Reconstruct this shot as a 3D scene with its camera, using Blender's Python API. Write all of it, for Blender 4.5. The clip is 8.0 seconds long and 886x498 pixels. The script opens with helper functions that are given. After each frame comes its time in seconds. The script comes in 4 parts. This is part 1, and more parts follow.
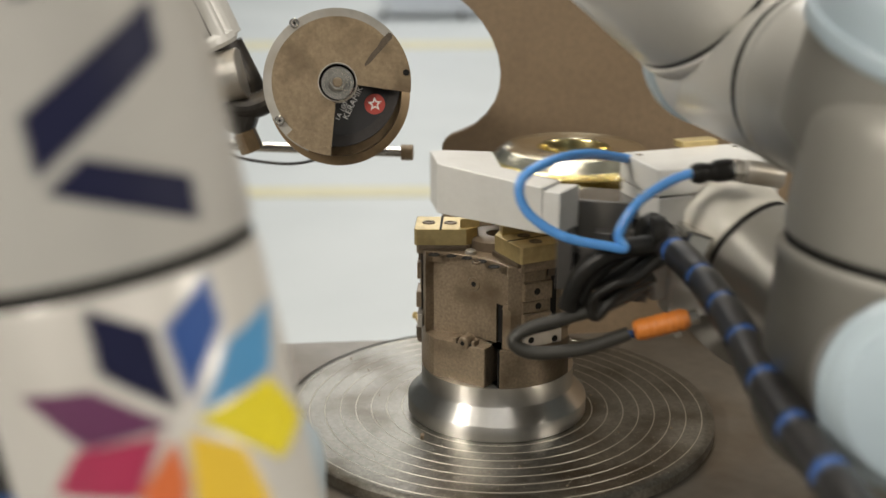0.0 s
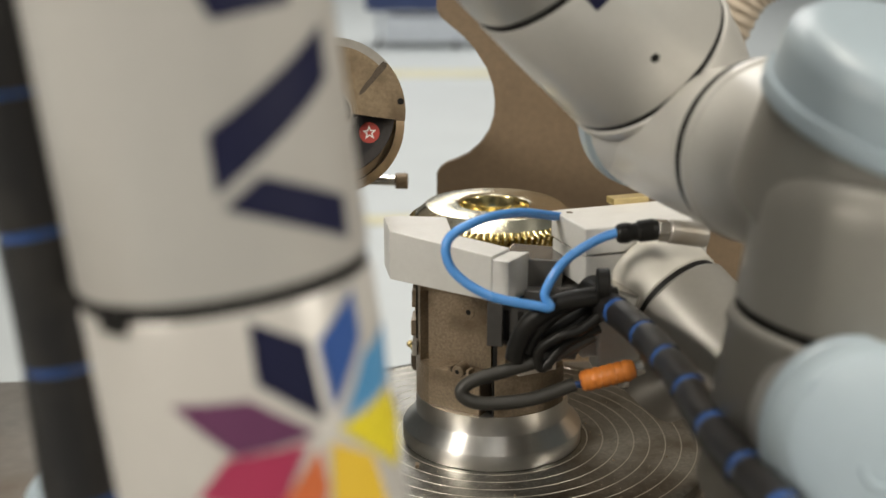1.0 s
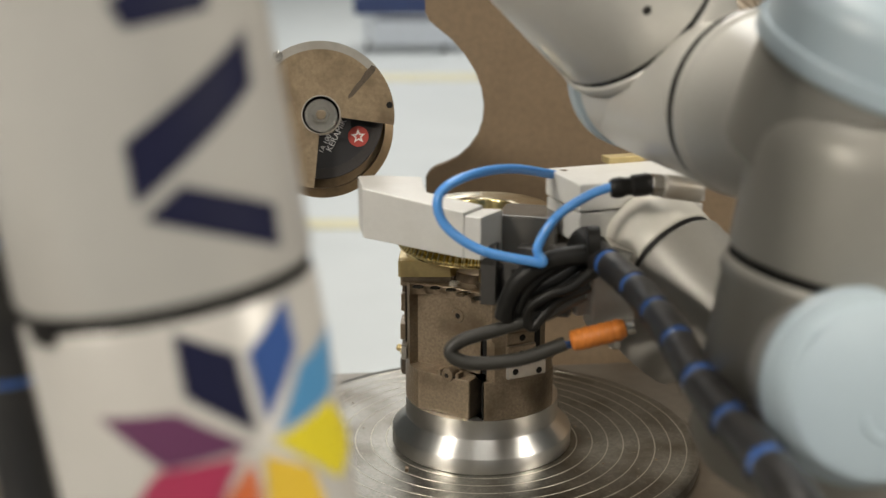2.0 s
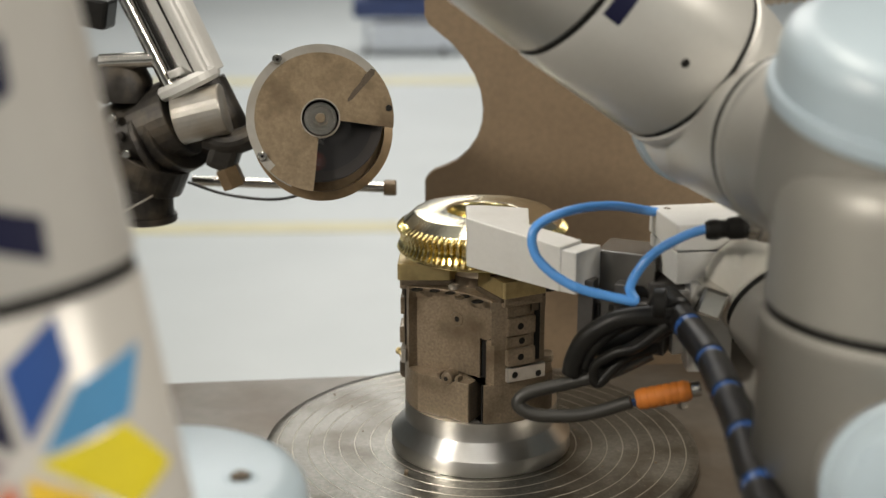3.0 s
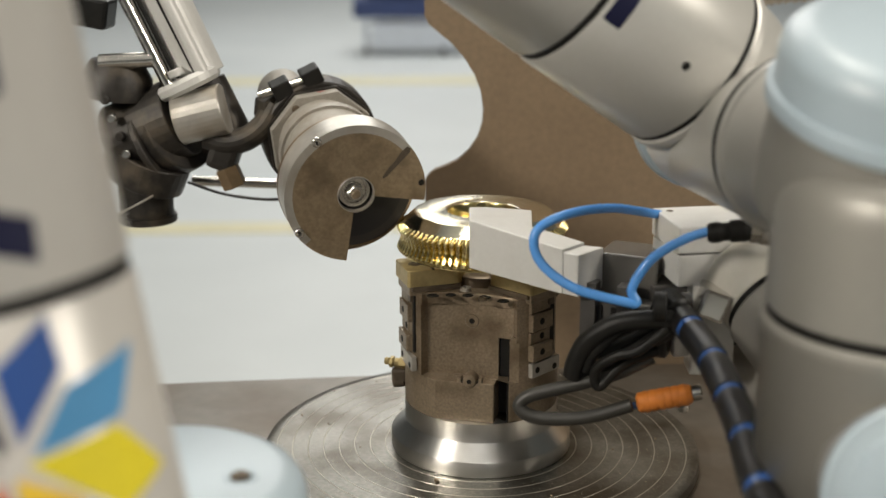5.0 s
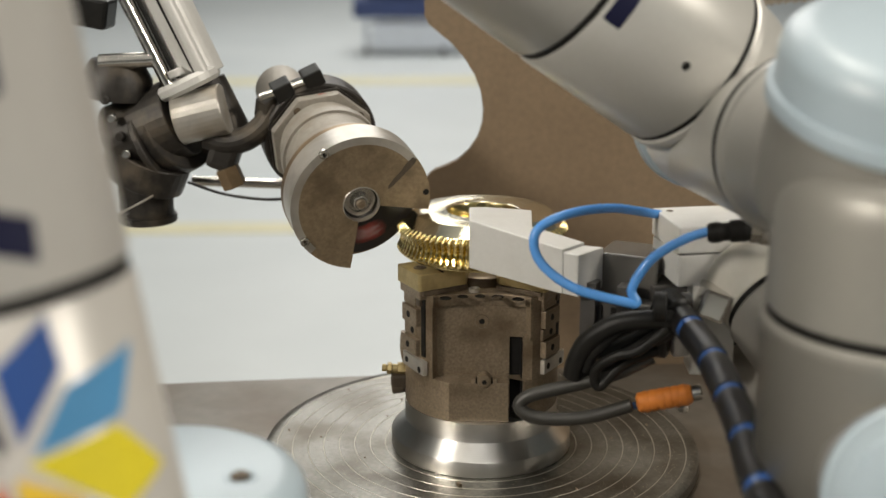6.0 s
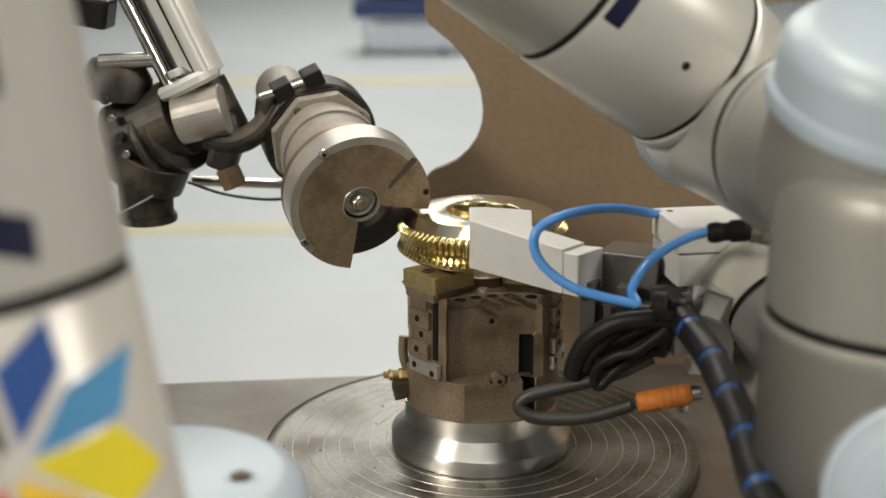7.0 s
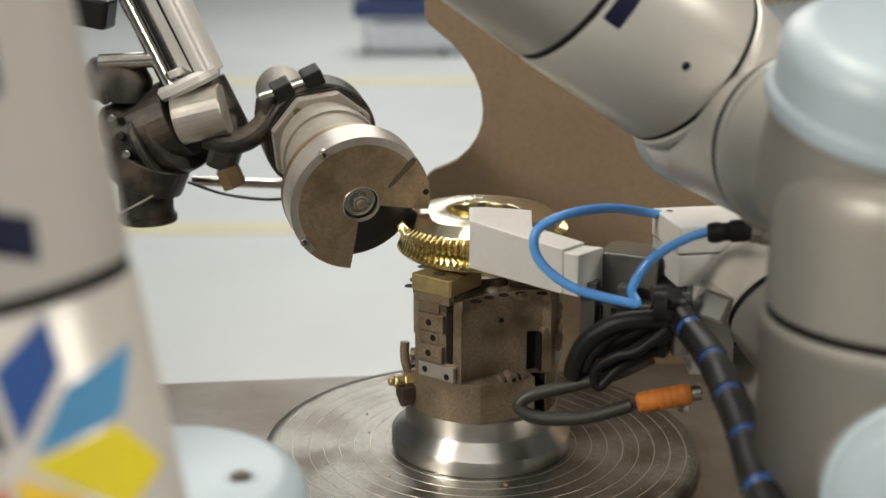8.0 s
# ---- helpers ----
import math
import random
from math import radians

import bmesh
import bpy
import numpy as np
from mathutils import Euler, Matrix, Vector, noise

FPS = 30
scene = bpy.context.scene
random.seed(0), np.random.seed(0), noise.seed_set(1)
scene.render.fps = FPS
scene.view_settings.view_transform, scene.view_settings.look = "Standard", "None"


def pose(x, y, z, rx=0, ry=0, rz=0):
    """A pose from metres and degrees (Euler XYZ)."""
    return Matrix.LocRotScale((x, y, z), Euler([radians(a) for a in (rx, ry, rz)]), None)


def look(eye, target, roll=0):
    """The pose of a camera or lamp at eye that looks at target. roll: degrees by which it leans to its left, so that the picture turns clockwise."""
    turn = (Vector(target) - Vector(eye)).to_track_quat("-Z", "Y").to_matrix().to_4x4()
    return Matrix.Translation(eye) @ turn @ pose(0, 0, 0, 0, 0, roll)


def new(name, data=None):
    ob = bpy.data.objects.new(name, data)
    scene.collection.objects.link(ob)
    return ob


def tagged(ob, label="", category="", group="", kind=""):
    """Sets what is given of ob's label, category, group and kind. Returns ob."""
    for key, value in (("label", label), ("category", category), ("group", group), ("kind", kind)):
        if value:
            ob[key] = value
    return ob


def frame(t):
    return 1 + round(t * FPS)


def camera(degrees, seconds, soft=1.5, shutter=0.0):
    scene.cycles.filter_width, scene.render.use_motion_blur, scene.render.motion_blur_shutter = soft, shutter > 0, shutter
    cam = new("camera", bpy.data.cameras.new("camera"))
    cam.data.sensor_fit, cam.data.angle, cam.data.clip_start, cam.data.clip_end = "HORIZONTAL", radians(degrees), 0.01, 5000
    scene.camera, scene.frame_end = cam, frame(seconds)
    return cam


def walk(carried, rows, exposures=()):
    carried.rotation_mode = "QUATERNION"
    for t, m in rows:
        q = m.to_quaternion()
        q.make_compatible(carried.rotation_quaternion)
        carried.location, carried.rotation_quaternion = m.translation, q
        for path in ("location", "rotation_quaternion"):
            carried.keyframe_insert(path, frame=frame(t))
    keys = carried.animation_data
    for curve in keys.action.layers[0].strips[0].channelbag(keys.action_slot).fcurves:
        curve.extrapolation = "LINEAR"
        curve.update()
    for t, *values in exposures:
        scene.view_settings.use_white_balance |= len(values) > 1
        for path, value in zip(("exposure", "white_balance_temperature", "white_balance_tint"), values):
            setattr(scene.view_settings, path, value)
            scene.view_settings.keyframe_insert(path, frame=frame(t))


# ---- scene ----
cam = camera(38.0, 8.0, shutter=0.8)
cam.data.dof.use_dof = True
cam.data.dof.focus_distance = 1.16
cam.data.dof.aperture_fstop = 4.2

EYE = (0.0, -1.164, 0.519)


def aim(pitch, yaw):
    return pose(*EYE, 90 + pitch, 0, yaw)


walk(cam, [
    (0.0, aim(-17.06, 2.59)), (0.3, aim(-16.63, 2.59)), (0.5, aim(-16.28, 2.54)), (0.8, aim(-15.98, 2.45)),
    (1.0, aim(-15.80, 2.34)), (1.5, aim(-15.71, 2.03)), (1.8, aim(-15.71, 1.94)), (2.0, aim(-15.64, 1.84)),
    (2.2, aim(-15.58, 1.81)), (3.3, aim(-15.5, 1.81)), (8.0, aim(-15.5, 1.81))])

# ---- light ----
world = bpy.data.worlds.new("hall_air")
world.use_nodes = True
world.node_tree.nodes["Background"].inputs[0].default_value = (0.80, 0.88, 1.0, 1)
world.node_tree.nodes["Background"].inputs[1].default_value = 0.05
scene.world = world
scene.view_settings.exposure = -0.20


def area(name, loc, target, size, size_y, watts, color=(1, 0.95, 0.88)):
    d = bpy.data.lights.new(name, "AREA")
    d.shape, d.size, d.size_y, d.energy, d.color = "RECTANGLE", size, size_y, watts, color
    ob = new(name, d)
    ob.matrix_world = look(loc, target)
    return ob


WARM = (1.0, 0.935, 0.83)
area("hall_light_left", (-2.45, -2.2, 1.9), (0, -0.1, 0.25), 0.5, 0.5, 90, WARM)
area("hall_light_right", (2.7, -1.35, 1.85), (0, -0.4, 0.4), 0.6, 0.5, 62, WARM)
# added fill behind the lens that brightens the fronts; no such lamp is seen
area("fill_behind_lens", (1.5, -3.3, 2.4), (0.2, -0.2, 0.25), 1.8, 0.6, 20, WARM)
area("hall_light_above", (-0.4, 0.2, 4.0), (-0.1, 0.0, 0), 2.6, 0.6, 97, WARM)
# added, unseen fill that gives the bright metal something pale to mirror
area("fill_south", (0.4, -6.0, 4.7), (0.4, -6.0, 0), 4.5, 2.0, 95, (1.0, 0.96, 0.90))
area("hall_light_far", (-1.0, 5.5, 4.6), (-1.0, 5.5, 0), 4.0, 3.0, 225, (1.0, 0.975, 0.93))
area("hall_light_end", (-0.5, 11.0, 4.6), (-0.5, 11.0, 0), 4.0, 3.0, 290, (1.0, 0.975, 0.93))
# added, unseen fill that lifts the far end of the floor
area("fill_north", (-1.0, 17.5, 4.6), (-1.0, 17.5, 0), 4.0, 3.0, 170, (1.0, 0.975, 0.93))


# ---- materials ----
def mat(name, color, rough=0.5, metal=0.0, vary=0.12, scale=40.0, bump=0.1, stain=None, stain_amount=0.0, stain_scale=9.0, coat=0.0, spec=0.5):
    m = bpy.data.materials.new(name)
    m.use_nodes = True
    nt = m.node_tree
    n, l = nt.nodes, nt.links
    bsdf = n["Principled BSDF"]
    bsdf.inputs["Metallic"].default_value = metal
    bsdf.inputs["Coat Weight"].default_value = coat
    bsdf.inputs["Specular IOR Level"].default_value = spec
    co = n.new("ShaderNodeTexCoord")
    fine = n.new("ShaderNodeTexNoise")
    fine.inputs["Scale"].default_value = scale
    fine.inputs["Detail"].default_value = 6
    l.new(co.outputs["Object"], fine.inputs["Vector"])
    wide = n.new("ShaderNodeTexNoise")
    wide.inputs["Scale"].default_value = stain_scale
    wide.inputs["Detail"].default_value = 5
    l.new(co.outputs["Object"], wide.inputs["Vector"])
    lo = tuple(c * (1 - vary) for c in color) + (1,)
    hi = tuple(min(1, c * (1 + vary)) for c in color) + (1,)
    mix = n.new("ShaderNodeMixRGB")
    mix.inputs[1].default_value, mix.inputs[2].default_value = lo, hi
    l.new(fine.outputs["Fac"], mix.inputs[0])
    out = mix.outputs[0]
    if stain:
        ramp = n.new("ShaderNodeValToRGB")
        ramp.color_ramp.elements[0].position, ramp.color_ramp.elements[1].position = 0.48, 0.68
        ramp.color_ramp.elements[1].color = (stain_amount,) * 3 + (1,)
        l.new(wide.outputs["Fac"], ramp.inputs[0])
        second = n.new("ShaderNodeMixRGB")
        second.inputs[2].default_value = (*stain, 1)
        l.new(ramp.outputs[0], second.inputs[0])
        l.new(out, second.inputs[1])
        out = second.outputs[0]
    l.new(out, bsdf.inputs["Base Color"])
    rr = n.new("ShaderNodeMapRange")
    rr.inputs["To Min"].default_value, rr.inputs["To Max"].default_value = max(0.02, rough * 0.8), min(1, rough * 1.2)
    l.new(wide.outputs["Fac"], rr.inputs["Value"])
    l.new(rr.outputs[0], bsdf.inputs["Roughness"])
    if bump:
        b = n.new("ShaderNodeBump")
        b.inputs["Strength"].default_value, b.inputs["Distance"].default_value = bump, 0.001
        l.new(fine.outputs["Fac"], b.inputs["Height"])
        l.new(b.outputs[0], bsdf.inputs["Normal"])
    return m


def rings(m, scale, strength=0.25, rough_to=0.5):
    """Turning marks: fine rings about the object's z axis, in the relief and the gloss."""
    nt = m.node_tree
    n, l = nt.nodes, nt.links
    bsdf = n["Principled BSDF"]
    co = n.new("ShaderNodeTexCoord")
    w = n.new("ShaderNodeTexWave")
    w.wave_type, w.rings_direction = "RINGS", "Z"
    w.inputs["Scale"].default_value, w.inputs["Distortion"].default_value = scale, 0.4
    l.new(co.outputs["Object"], w.inputs["Vector"])
    b = n.new("ShaderNodeBump")
    b.inputs["Strength"].default_value, b.inputs["Distance"].default_value = strength, 0.0004
    l.new(w.outputs["Fac"], b.inputs["Height"])
    l.new(b.outputs[0], bsdf.inputs["Normal"])
    tang = n.new("ShaderNodeTangent")
    tang.direction_type, tang.axis = "RADIAL", "Z"
    l.new(tang.outputs[0], bsdf.inputs["Tangent"])
    bsdf.inputs["Anisotropic"].default_value = 0.7
    return m


FLOOR = mat("floor_paint", (0.61, 0.645, 0.65), 0.42, 0, 0.05, 3, 0.05, (0.50, 0.54, 0.55), 0.5, 0.7)
YELLOW_LINE = mat("line_paint", (0.66, 0.62, 0.42), 0.5, 0, 0.1, 6, 0.05)
WALL = mat("hall_wall_paint", (0.36, 0.37, 0.37), 0.8, 0, 0.06, 3, 0.05)
BED = mat("bed_steel", (0.17, 0.153, 0.13), 0.45, 0.6, 0.25, 60, 0.15, (0.12, 0.09, 0.06), 0.75, 7)
TABLE = rings(mat("turned_steel", (0.20, 0.192, 0.168), 0.34, 0.9, 0.6, 300, 0, (0.085, 0.07, 0.05), 0.9, 18), 150, 0.12)
GROOVE = mat("groove_steel", (0.50, 0.47, 0.40), 0.4, 0.8, 0.15, 80, 0.05)
GRIT = mat("steel_grit", (0.34, 0.30, 0.23), 0.5, 0.4, 0.5, 300, 0)
TURNED = rings(mat("turned_bright_steel", (0.86, 0.84, 0.80), 0.30, 1.0, 0.05, 150, 0), 260, 0.04)
TURNED.node_tree.nodes["Principled BSDF"].inputs["Anisotropic Rotation"].default_value = 0.25
CAST = mat("oily_cast_steel", (0.265, 0.207, 0.143), 0.36, 0.42, 0.5, 420, 0.55, (0.120, 0.083, 0.048), 0.8, 24)
CAST_DARK = mat("dark_oily_steel", (0.15, 0.115, 0.08), 0.4, 0.5, 0.3, 200, 0.25, (0.05, 0.04, 0.03), 0.7, 22)
BRASS = mat("brass_jaw", (0.54, 0.43, 0.21), 0.4, 0.7, 0.25, 160, 0.15, (0.30, 0.22, 0.10), 0.7, 30)
GEAR = rings(mat("polished_bronze", (0.82, 0.69, 0.34), 0.17, 1.0, 0.08, 60, 0, (0.60, 0.48, 0.20), 0.4, 16), 190, 0.12)
# the face's white reflection is put into this paler, silvery bronze
GEAR_FACE = rings(mat("faced_bronze_sheen", (0.86, 0.81, 0.64), 0.22, 1.0, 0.06, 60, 0), 230, 0.03)
GEAR_FACE.node_tree.nodes["Principled BSDF"].inputs["Anisotropic"].default_value = 0.85
GEAR_FACE.node_tree.nodes["Principled BSDF"].inputs["Anisotropic Rotation"].default_value = 0.25
PLATE = mat("brown_plate", (0.215, 0.155, 0.098), 0.5, 0.15, 0.22, 140, 0.2, (0.15, 0.105, 0.065), 0.5, 6)
GUARD = mat("brown_steel_cover", (0.28, 0.21, 0.132), 0.42, 0.3, 0.4, 260, 0.3, (0.13, 0.09, 0.052), 0.8, 26)
GUARD_RIM = mat("worn_steel_rim", (0.50, 0.475, 0.43), 0.36, 0.6, 0.2, 120, 0.08, (0.30, 0.24, 0.16), 0.6, 30)
NECK = mat("cast_grey_alloy", (0.33, 0.305, 0.265), 0.55, 0.2, 0.2, 200, 0.25, (0.27, 0.23, 0.18), 0.6, 30)
RUSTY = mat("tarnished_brown_rim", (0.27, 0.19, 0.11), 0.45, 0.5, 0.3, 110, 0.2, (0.10, 0.07, 0.045), 0.7, 30)
DISC = mat("abrasive_disc", (0.035, 0.03, 0.028), 0.6, 0, 0.3, 400, 0.3)
LABEL = mat("disc_label", (0.018, 0.017, 0.018), 0.4, 0, 0.1, 80, 0)
INK_RED = mat("red_print", (0.40, 0.06, 0.045), 0.5, 0, 0.1, 80, 0)
INK_WHITE = mat("white_print", (0.75, 0.74, 0.72), 0.5, 0, 0.05, 80, 0)
SCORCH = mat("scorch_mark", (0.10, 0.078, 0.055), 0.5, 0.2, 0.5, 500, 0.1, (0.055, 0.045, 0.035), 0.8, 120)
BLACK = mat("black_rubber", (0.013, 0.0125, 0.0115), 0.42, 0, 0.5, 90, 0.35, (0.020, 0.018, 0.015), 0.7, 40, spec=0.25)
BLACK_OILY = mat("oily_black_metal", (0.036, 0.032, 0.028), 0.50, 0.4, 0.5, 160, 0.4, (0.13, 0.105, 0.075), 0.7, 32)
ALU = mat("machined_aluminium", (0.64, 0.63, 0.60), 0.45, 0.15, 0.05, 260, 0.05, (0.57, 0.555, 0.52), 0.5, 30)
ALU_DARK = mat("dark_anodised", (0.085, 0.08, 0.075), 0.38, 0.4, 0.15, 200, 0.08)
SMOKED = mat("smoky_grey_plastic", (0.10, 0.093, 0.083), 0.25, 0.0, 0.1, 100, 0.02, coat=0.3)
ARM_PAINT = mat("arm_grey_paint", (0.36, 0.347, 0.318), 0.33, 0.25, 0.04, 200, 0.03, (0.33, 0.315, 0.29), 0.4, 8)
# lit and shaded copies of one arm paint: lighter tubes, darker upright body
ARM_LIT_PAINT = mat("arm_lit_grey", (0.56, 0.545, 0.505), 0.34, 0.2, 0.04, 200, 0.03, (0.52, 0.50, 0.46), 0.4, 8)
ARM_SHADED_PAINT = mat("arm_shaded_grey", (0.315, 0.30, 0.268), 0.40, 0.2, 0.05, 200, 0.03, (0.285, 0.27, 0.24), 0.4, 8)
ARM_CREAM = mat("arm_cream_metal", (0.66, 0.63, 0.56), 0.38, 0.1, 0.05, 160, 0.03)
LINK_PAINT = mat("link_white_paint", (0.54, 0.515, 0.475), 0.34, 0.1, 0.04, 120, 0.02, (0.50, 0.47, 0.425), 0.3, 6)
# rubber of the seams, and the painted shade in slots, gaps and holes
SEAM_AND_SHADE = mat("seam_rubber_and_shade", (0.012, 0.011, 0.010), 0.6, 0, 0.2, 100, 0.05, spec=0.2)
CAP = mat("light_blue_cap", (0.42, 0.50, 0.55), 0.36, 0, 0.03, 120, 0.02, (0.40, 0.48, 0.53), 0.3, 9)
TUBE_BLUE = mat("blue_air_tube", (0.10, 0.33, 0.78), 0.28, 0, 0.08, 60, 0.0, coat=0.3)
SLEEVE = mat("black_hose_sleeve", (0.018, 0.017, 0.017), 0.38, 0, 0.3, 120, 0.12, (0.032, 0.029, 0.025), 0.6, 30, spec=0.45)
SLEEVE_BLUE = mat("blue_hose_core", (0.045, 0.12, 0.36), 0.25, 0, 0.15, 80, 0.03, coat=0.3)
CABLE = mat("grey_black_cable", (0.035, 0.033, 0.028), 0.45, 0, 0.2, 150, 0.05)
ORANGE = mat("orange_plug", (0.62, 0.20, 0.035), 0.4, 0, 0.12, 120, 0.08)
CHROME = mat("nickel_fitting", (0.66, 0.64, 0.60), 0.24, 1, 0.06, 120, 0.03)
NAVY = mat("navy_decal", (0.010, 0.011, 0.040), 0.55, 0, 0.08, 60, 0, spec=0.25)
BLUE = mat("blue_decal", (0.035, 0.095, 0.32), 0.42, 0, 0.08, 60, 0)
SKY = mat("sky_blue_decal", (0.09, 0.30, 0.55), 0.42, 0, 0.08, 60, 0)
PLUM = mat("plum_decal", (0.13, 0.035, 0.095), 0.42, 0, 0.08, 60, 0)
CRIMSON = mat("crimson_decal", (0.38, 0.03, 0.085), 0.42, 0, 0.08, 60, 0)
ORANGE_INK = mat("orange_decal", (0.66, 0.16, 0.05), 0.42, 0, 0.08, 60, 0)
YELLOW = mat("yellow_decal", (0.82, 0.68, 0.03), 0.42, 0, 0.05, 60, 0)
AMBER = mat("amber_decal", (0.85, 0.56, 0.05), 0.42, 0, 0.05, 60, 0)
TROLLEY_BLUE = mat("trolley_blue", (0.028, 0.05, 0.15), 0.5, 0, 0.15, 10, 0.05)
TROLLEY_GREY = mat("trolley_grey", (0.62, 0.66, 0.72), 0.5, 0, 0.08, 10, 0.05)
DUCT = mat("beige_hose", (0.50, 0.42, 0.32), 0.5, 0, 0.1, 60, 0.05)
DARK_PANEL = mat("dark_machine_panel", (0.03, 0.028, 0.026), 0.5, 0.2, 0.2, 30, 0.1)


# ---- builders ----
def part(name, bm, material, parent=None, label="", at=None, smooth=False):
    me = bpy.data.meshes.new(name)
    bmesh.ops.recalc_face_normals(bm, faces=bm.faces)
    bm.to_mesh(me)
    bm.free()
    me.materials.append(material)
    if smooth:
        me.shade_smooth()
        me.set_sharp_from_angle(angle=radians(38))
    ob = new(name, me)
    if parent:
        ob.parent = parent
    if at is not None:
        ob.matrix_basis = at
    if label:
        ob["label"] = label
    return ob


def empty(name, m=None):
    ob = new(name)
    ob.empty_display_size = 0.02
    if m is not None:
        ob.matrix_basis = m
    return ob


def box(sx, sy, sz, bevel=0.001, m=None, bm=None):
    """A box centred on the origin of m, with softened edges."""
    b = bmesh.new()
    bmesh.ops.create_cube(b, size=1, matrix=Matrix.Diagonal((sx, sy, sz, 1)))
    if bevel:
        bmesh.ops.bevel(b, geom=b.edges[:], offset=min(bevel, 0.4 * min(sx, sy, sz)), segments=2, affect="EDGES", profile=0.6)
    if m is not None:
        b.transform(m)
    return b if bm is None else joined(bm, b)


def joined(bm, other):
    me = bpy.data.meshes.new("tmp")
    other.to_mesh(me)
    other.free()
    bm.from_mesh(me)
    bpy.data.meshes.remove(me)
    return bm


def lathe(profile, n=64, m=None, a0=0.0, a1=360.0):
    """A turned body: profile rows (radius, height) about z; a part turn leaves open ends closed by caps."""
    b = bmesh.new()
    full = a1 - a0 >= 359.9
    steps = n if full else n + 1
    rows = []
    for i in range(steps):
        a = radians(a0 + (a1 - a0) * i / n)
        rows.append([b.verts.new((r * math.cos(a), r * math.sin(a), z)) for r, z in profile])
    for i in range(n):
        p, q = rows[i], rows[(i + 1) % steps]
        for j in range(len(profile) - 1):
            vs = []
            for v in (p[j], q[j], q[j + 1], p[j + 1]):
                vs.append(v)
            try:
                b.faces.new(vs)
            except ValueError:
                pass
    if not full:
        for row in (rows[0], rows[-1]):
            if len(row) > 2:
                b.faces.new(row)
    bmesh.ops.remove_doubles(b, verts=b.verts, dist=1e-6)
    if m is not None:
        b.transform(m)
    return b


def along(p0, p1):
    """The pose whose z axis runs from p0 towards p1."""
    d = Vector(p1) - Vector(p0)
    return Matrix.Translation(p0) @ d.to_track_quat("Z", "Y").to_matrix().to_4x4()


def rod(p0, p1, r, n=32, bevel=0.001, bm=None):
    length = (Vector(p1) - Vector(p0)).length
    e = min(bevel, r * 0.4, length * 0.4)
    b = lathe([(0, 0), (r - e, 0), (r, e), (r, length - e), (r - e, length), (0, length)], n, along(p0, p1))
    return b if bm is None else joined(bm, b)


def prism(points, z0, z1, bevel=0.0015, m=None):
    """A plan outline raised from z0 to z1."""
    b = bmesh.new()
    f = b.faces.new([b.verts.new((x, y, z0)) for x, y in points])
    r = bmesh.ops.extrude_face_region(b, geom=[f])
    bmesh.ops.translate(b, vec=(0, 0, z1 - z0), verts=[v for v in r["geom"] if isinstance(v, bmesh.types.BMVert)])
    if bevel:
        bmesh.ops.bevel(b, geom=b.edges[:], offset=bevel, segments=2, affect="EDGES", profile=0.6)
    if m is not None:
        b.transform(m)
    return b


def smooth_path(pts, steps=8):
    """A Catmull-Rom run through the given points."""
    v = [Vector(p) for p in pts]
    v = [v[0] * 2 - v[1]] + v + [v[-1] * 2 - v[-2]]
    out = []
    for i in range(1, len(v) - 2):
        for k in range(steps):
            t = k / steps
            a, b, c, d = v[i - 1], v[i], v[i + 1], v[i + 2]
            out.append(0.5 * ((2 * b) + (c - a) * t + (2 * a - 5 * b + 4 * c - d) * t * t + (3 * b - a - 3 * c + d) * t ** 3))
    out.append(v[-2])
    return out


def tube(pts, r, n=12, steps=8, ripple=0.0):
    """A bent tube through the given points."""
    path = smooth_path(pts, steps)
    b = bmesh.new()
    prev, up = None, Vector((0.3, 0.2, 1)).normalized()
    first = None
    for i, p in enumerate(path):
        d = (path[min(i + 1, len(path) - 1)] - path[max(i - 1, 0)]).normalized()
        side = d.cross(up).normalized()
        up = side.cross(d).normalized()
        rr = r * (1 + (ripple if i % 2 else 0))
        ring = [b.verts.new(p + (side * math.cos(2 * math.pi * k / n) + up * math.sin(2 * math.pi * k / n)) * rr) for k in range(n)]
        if prev:
            for k in range(n):
                b.faces.new((prev[k], prev[(k + 1) % n], ring[(k + 1) % n], ring[k]))
        else:
            first = ring
        prev = ring
    b.faces.new(first)
    b.faces.new(prev[::-1])
    return b


# ---- the hall ----
def build_hall():
    ground = part("floor", box(40, 40, 0.2, 0, pose(0, 4, -0.95)), FLOOR)
    tagged(ground, "pale grey painted factory floor", "floor", kind="structure")
    for y, w in ((4.1, 0.16), (8.5, 0.35)):
        line = part("floor_marking", box(24, w, 0.006, 0, pose(-0.5, y, -0.847, 0, 0, 4)), YELLOW_LINE)
        tagged(line, "faded yellow marking line on the floor", "marking", "floor lines", "structure")
    for name, m, s in (("wall_north", pose(0, 23.9, 2), (40, 0.2, 6)), ("wall_south", pose(0, -15.9, 2), (40, 0.2, 6)),
                       ("wall_east", pose(19.9, 4, 2), (0.2, 39.6, 6)), ("wall_west", pose(-19.9, 4, 2), (0.2, 39.6, 6))):
        tagged(part(name, box(*s, 0, m), WALL), "plain pale grey hall wall", "wall", kind="structure")
    tagged(part("ceiling", box(40, 40, 0.2, 0, pose(0, 4, 5.1)), WALL), "plain pale hall ceiling", "ceiling", kind="structure")


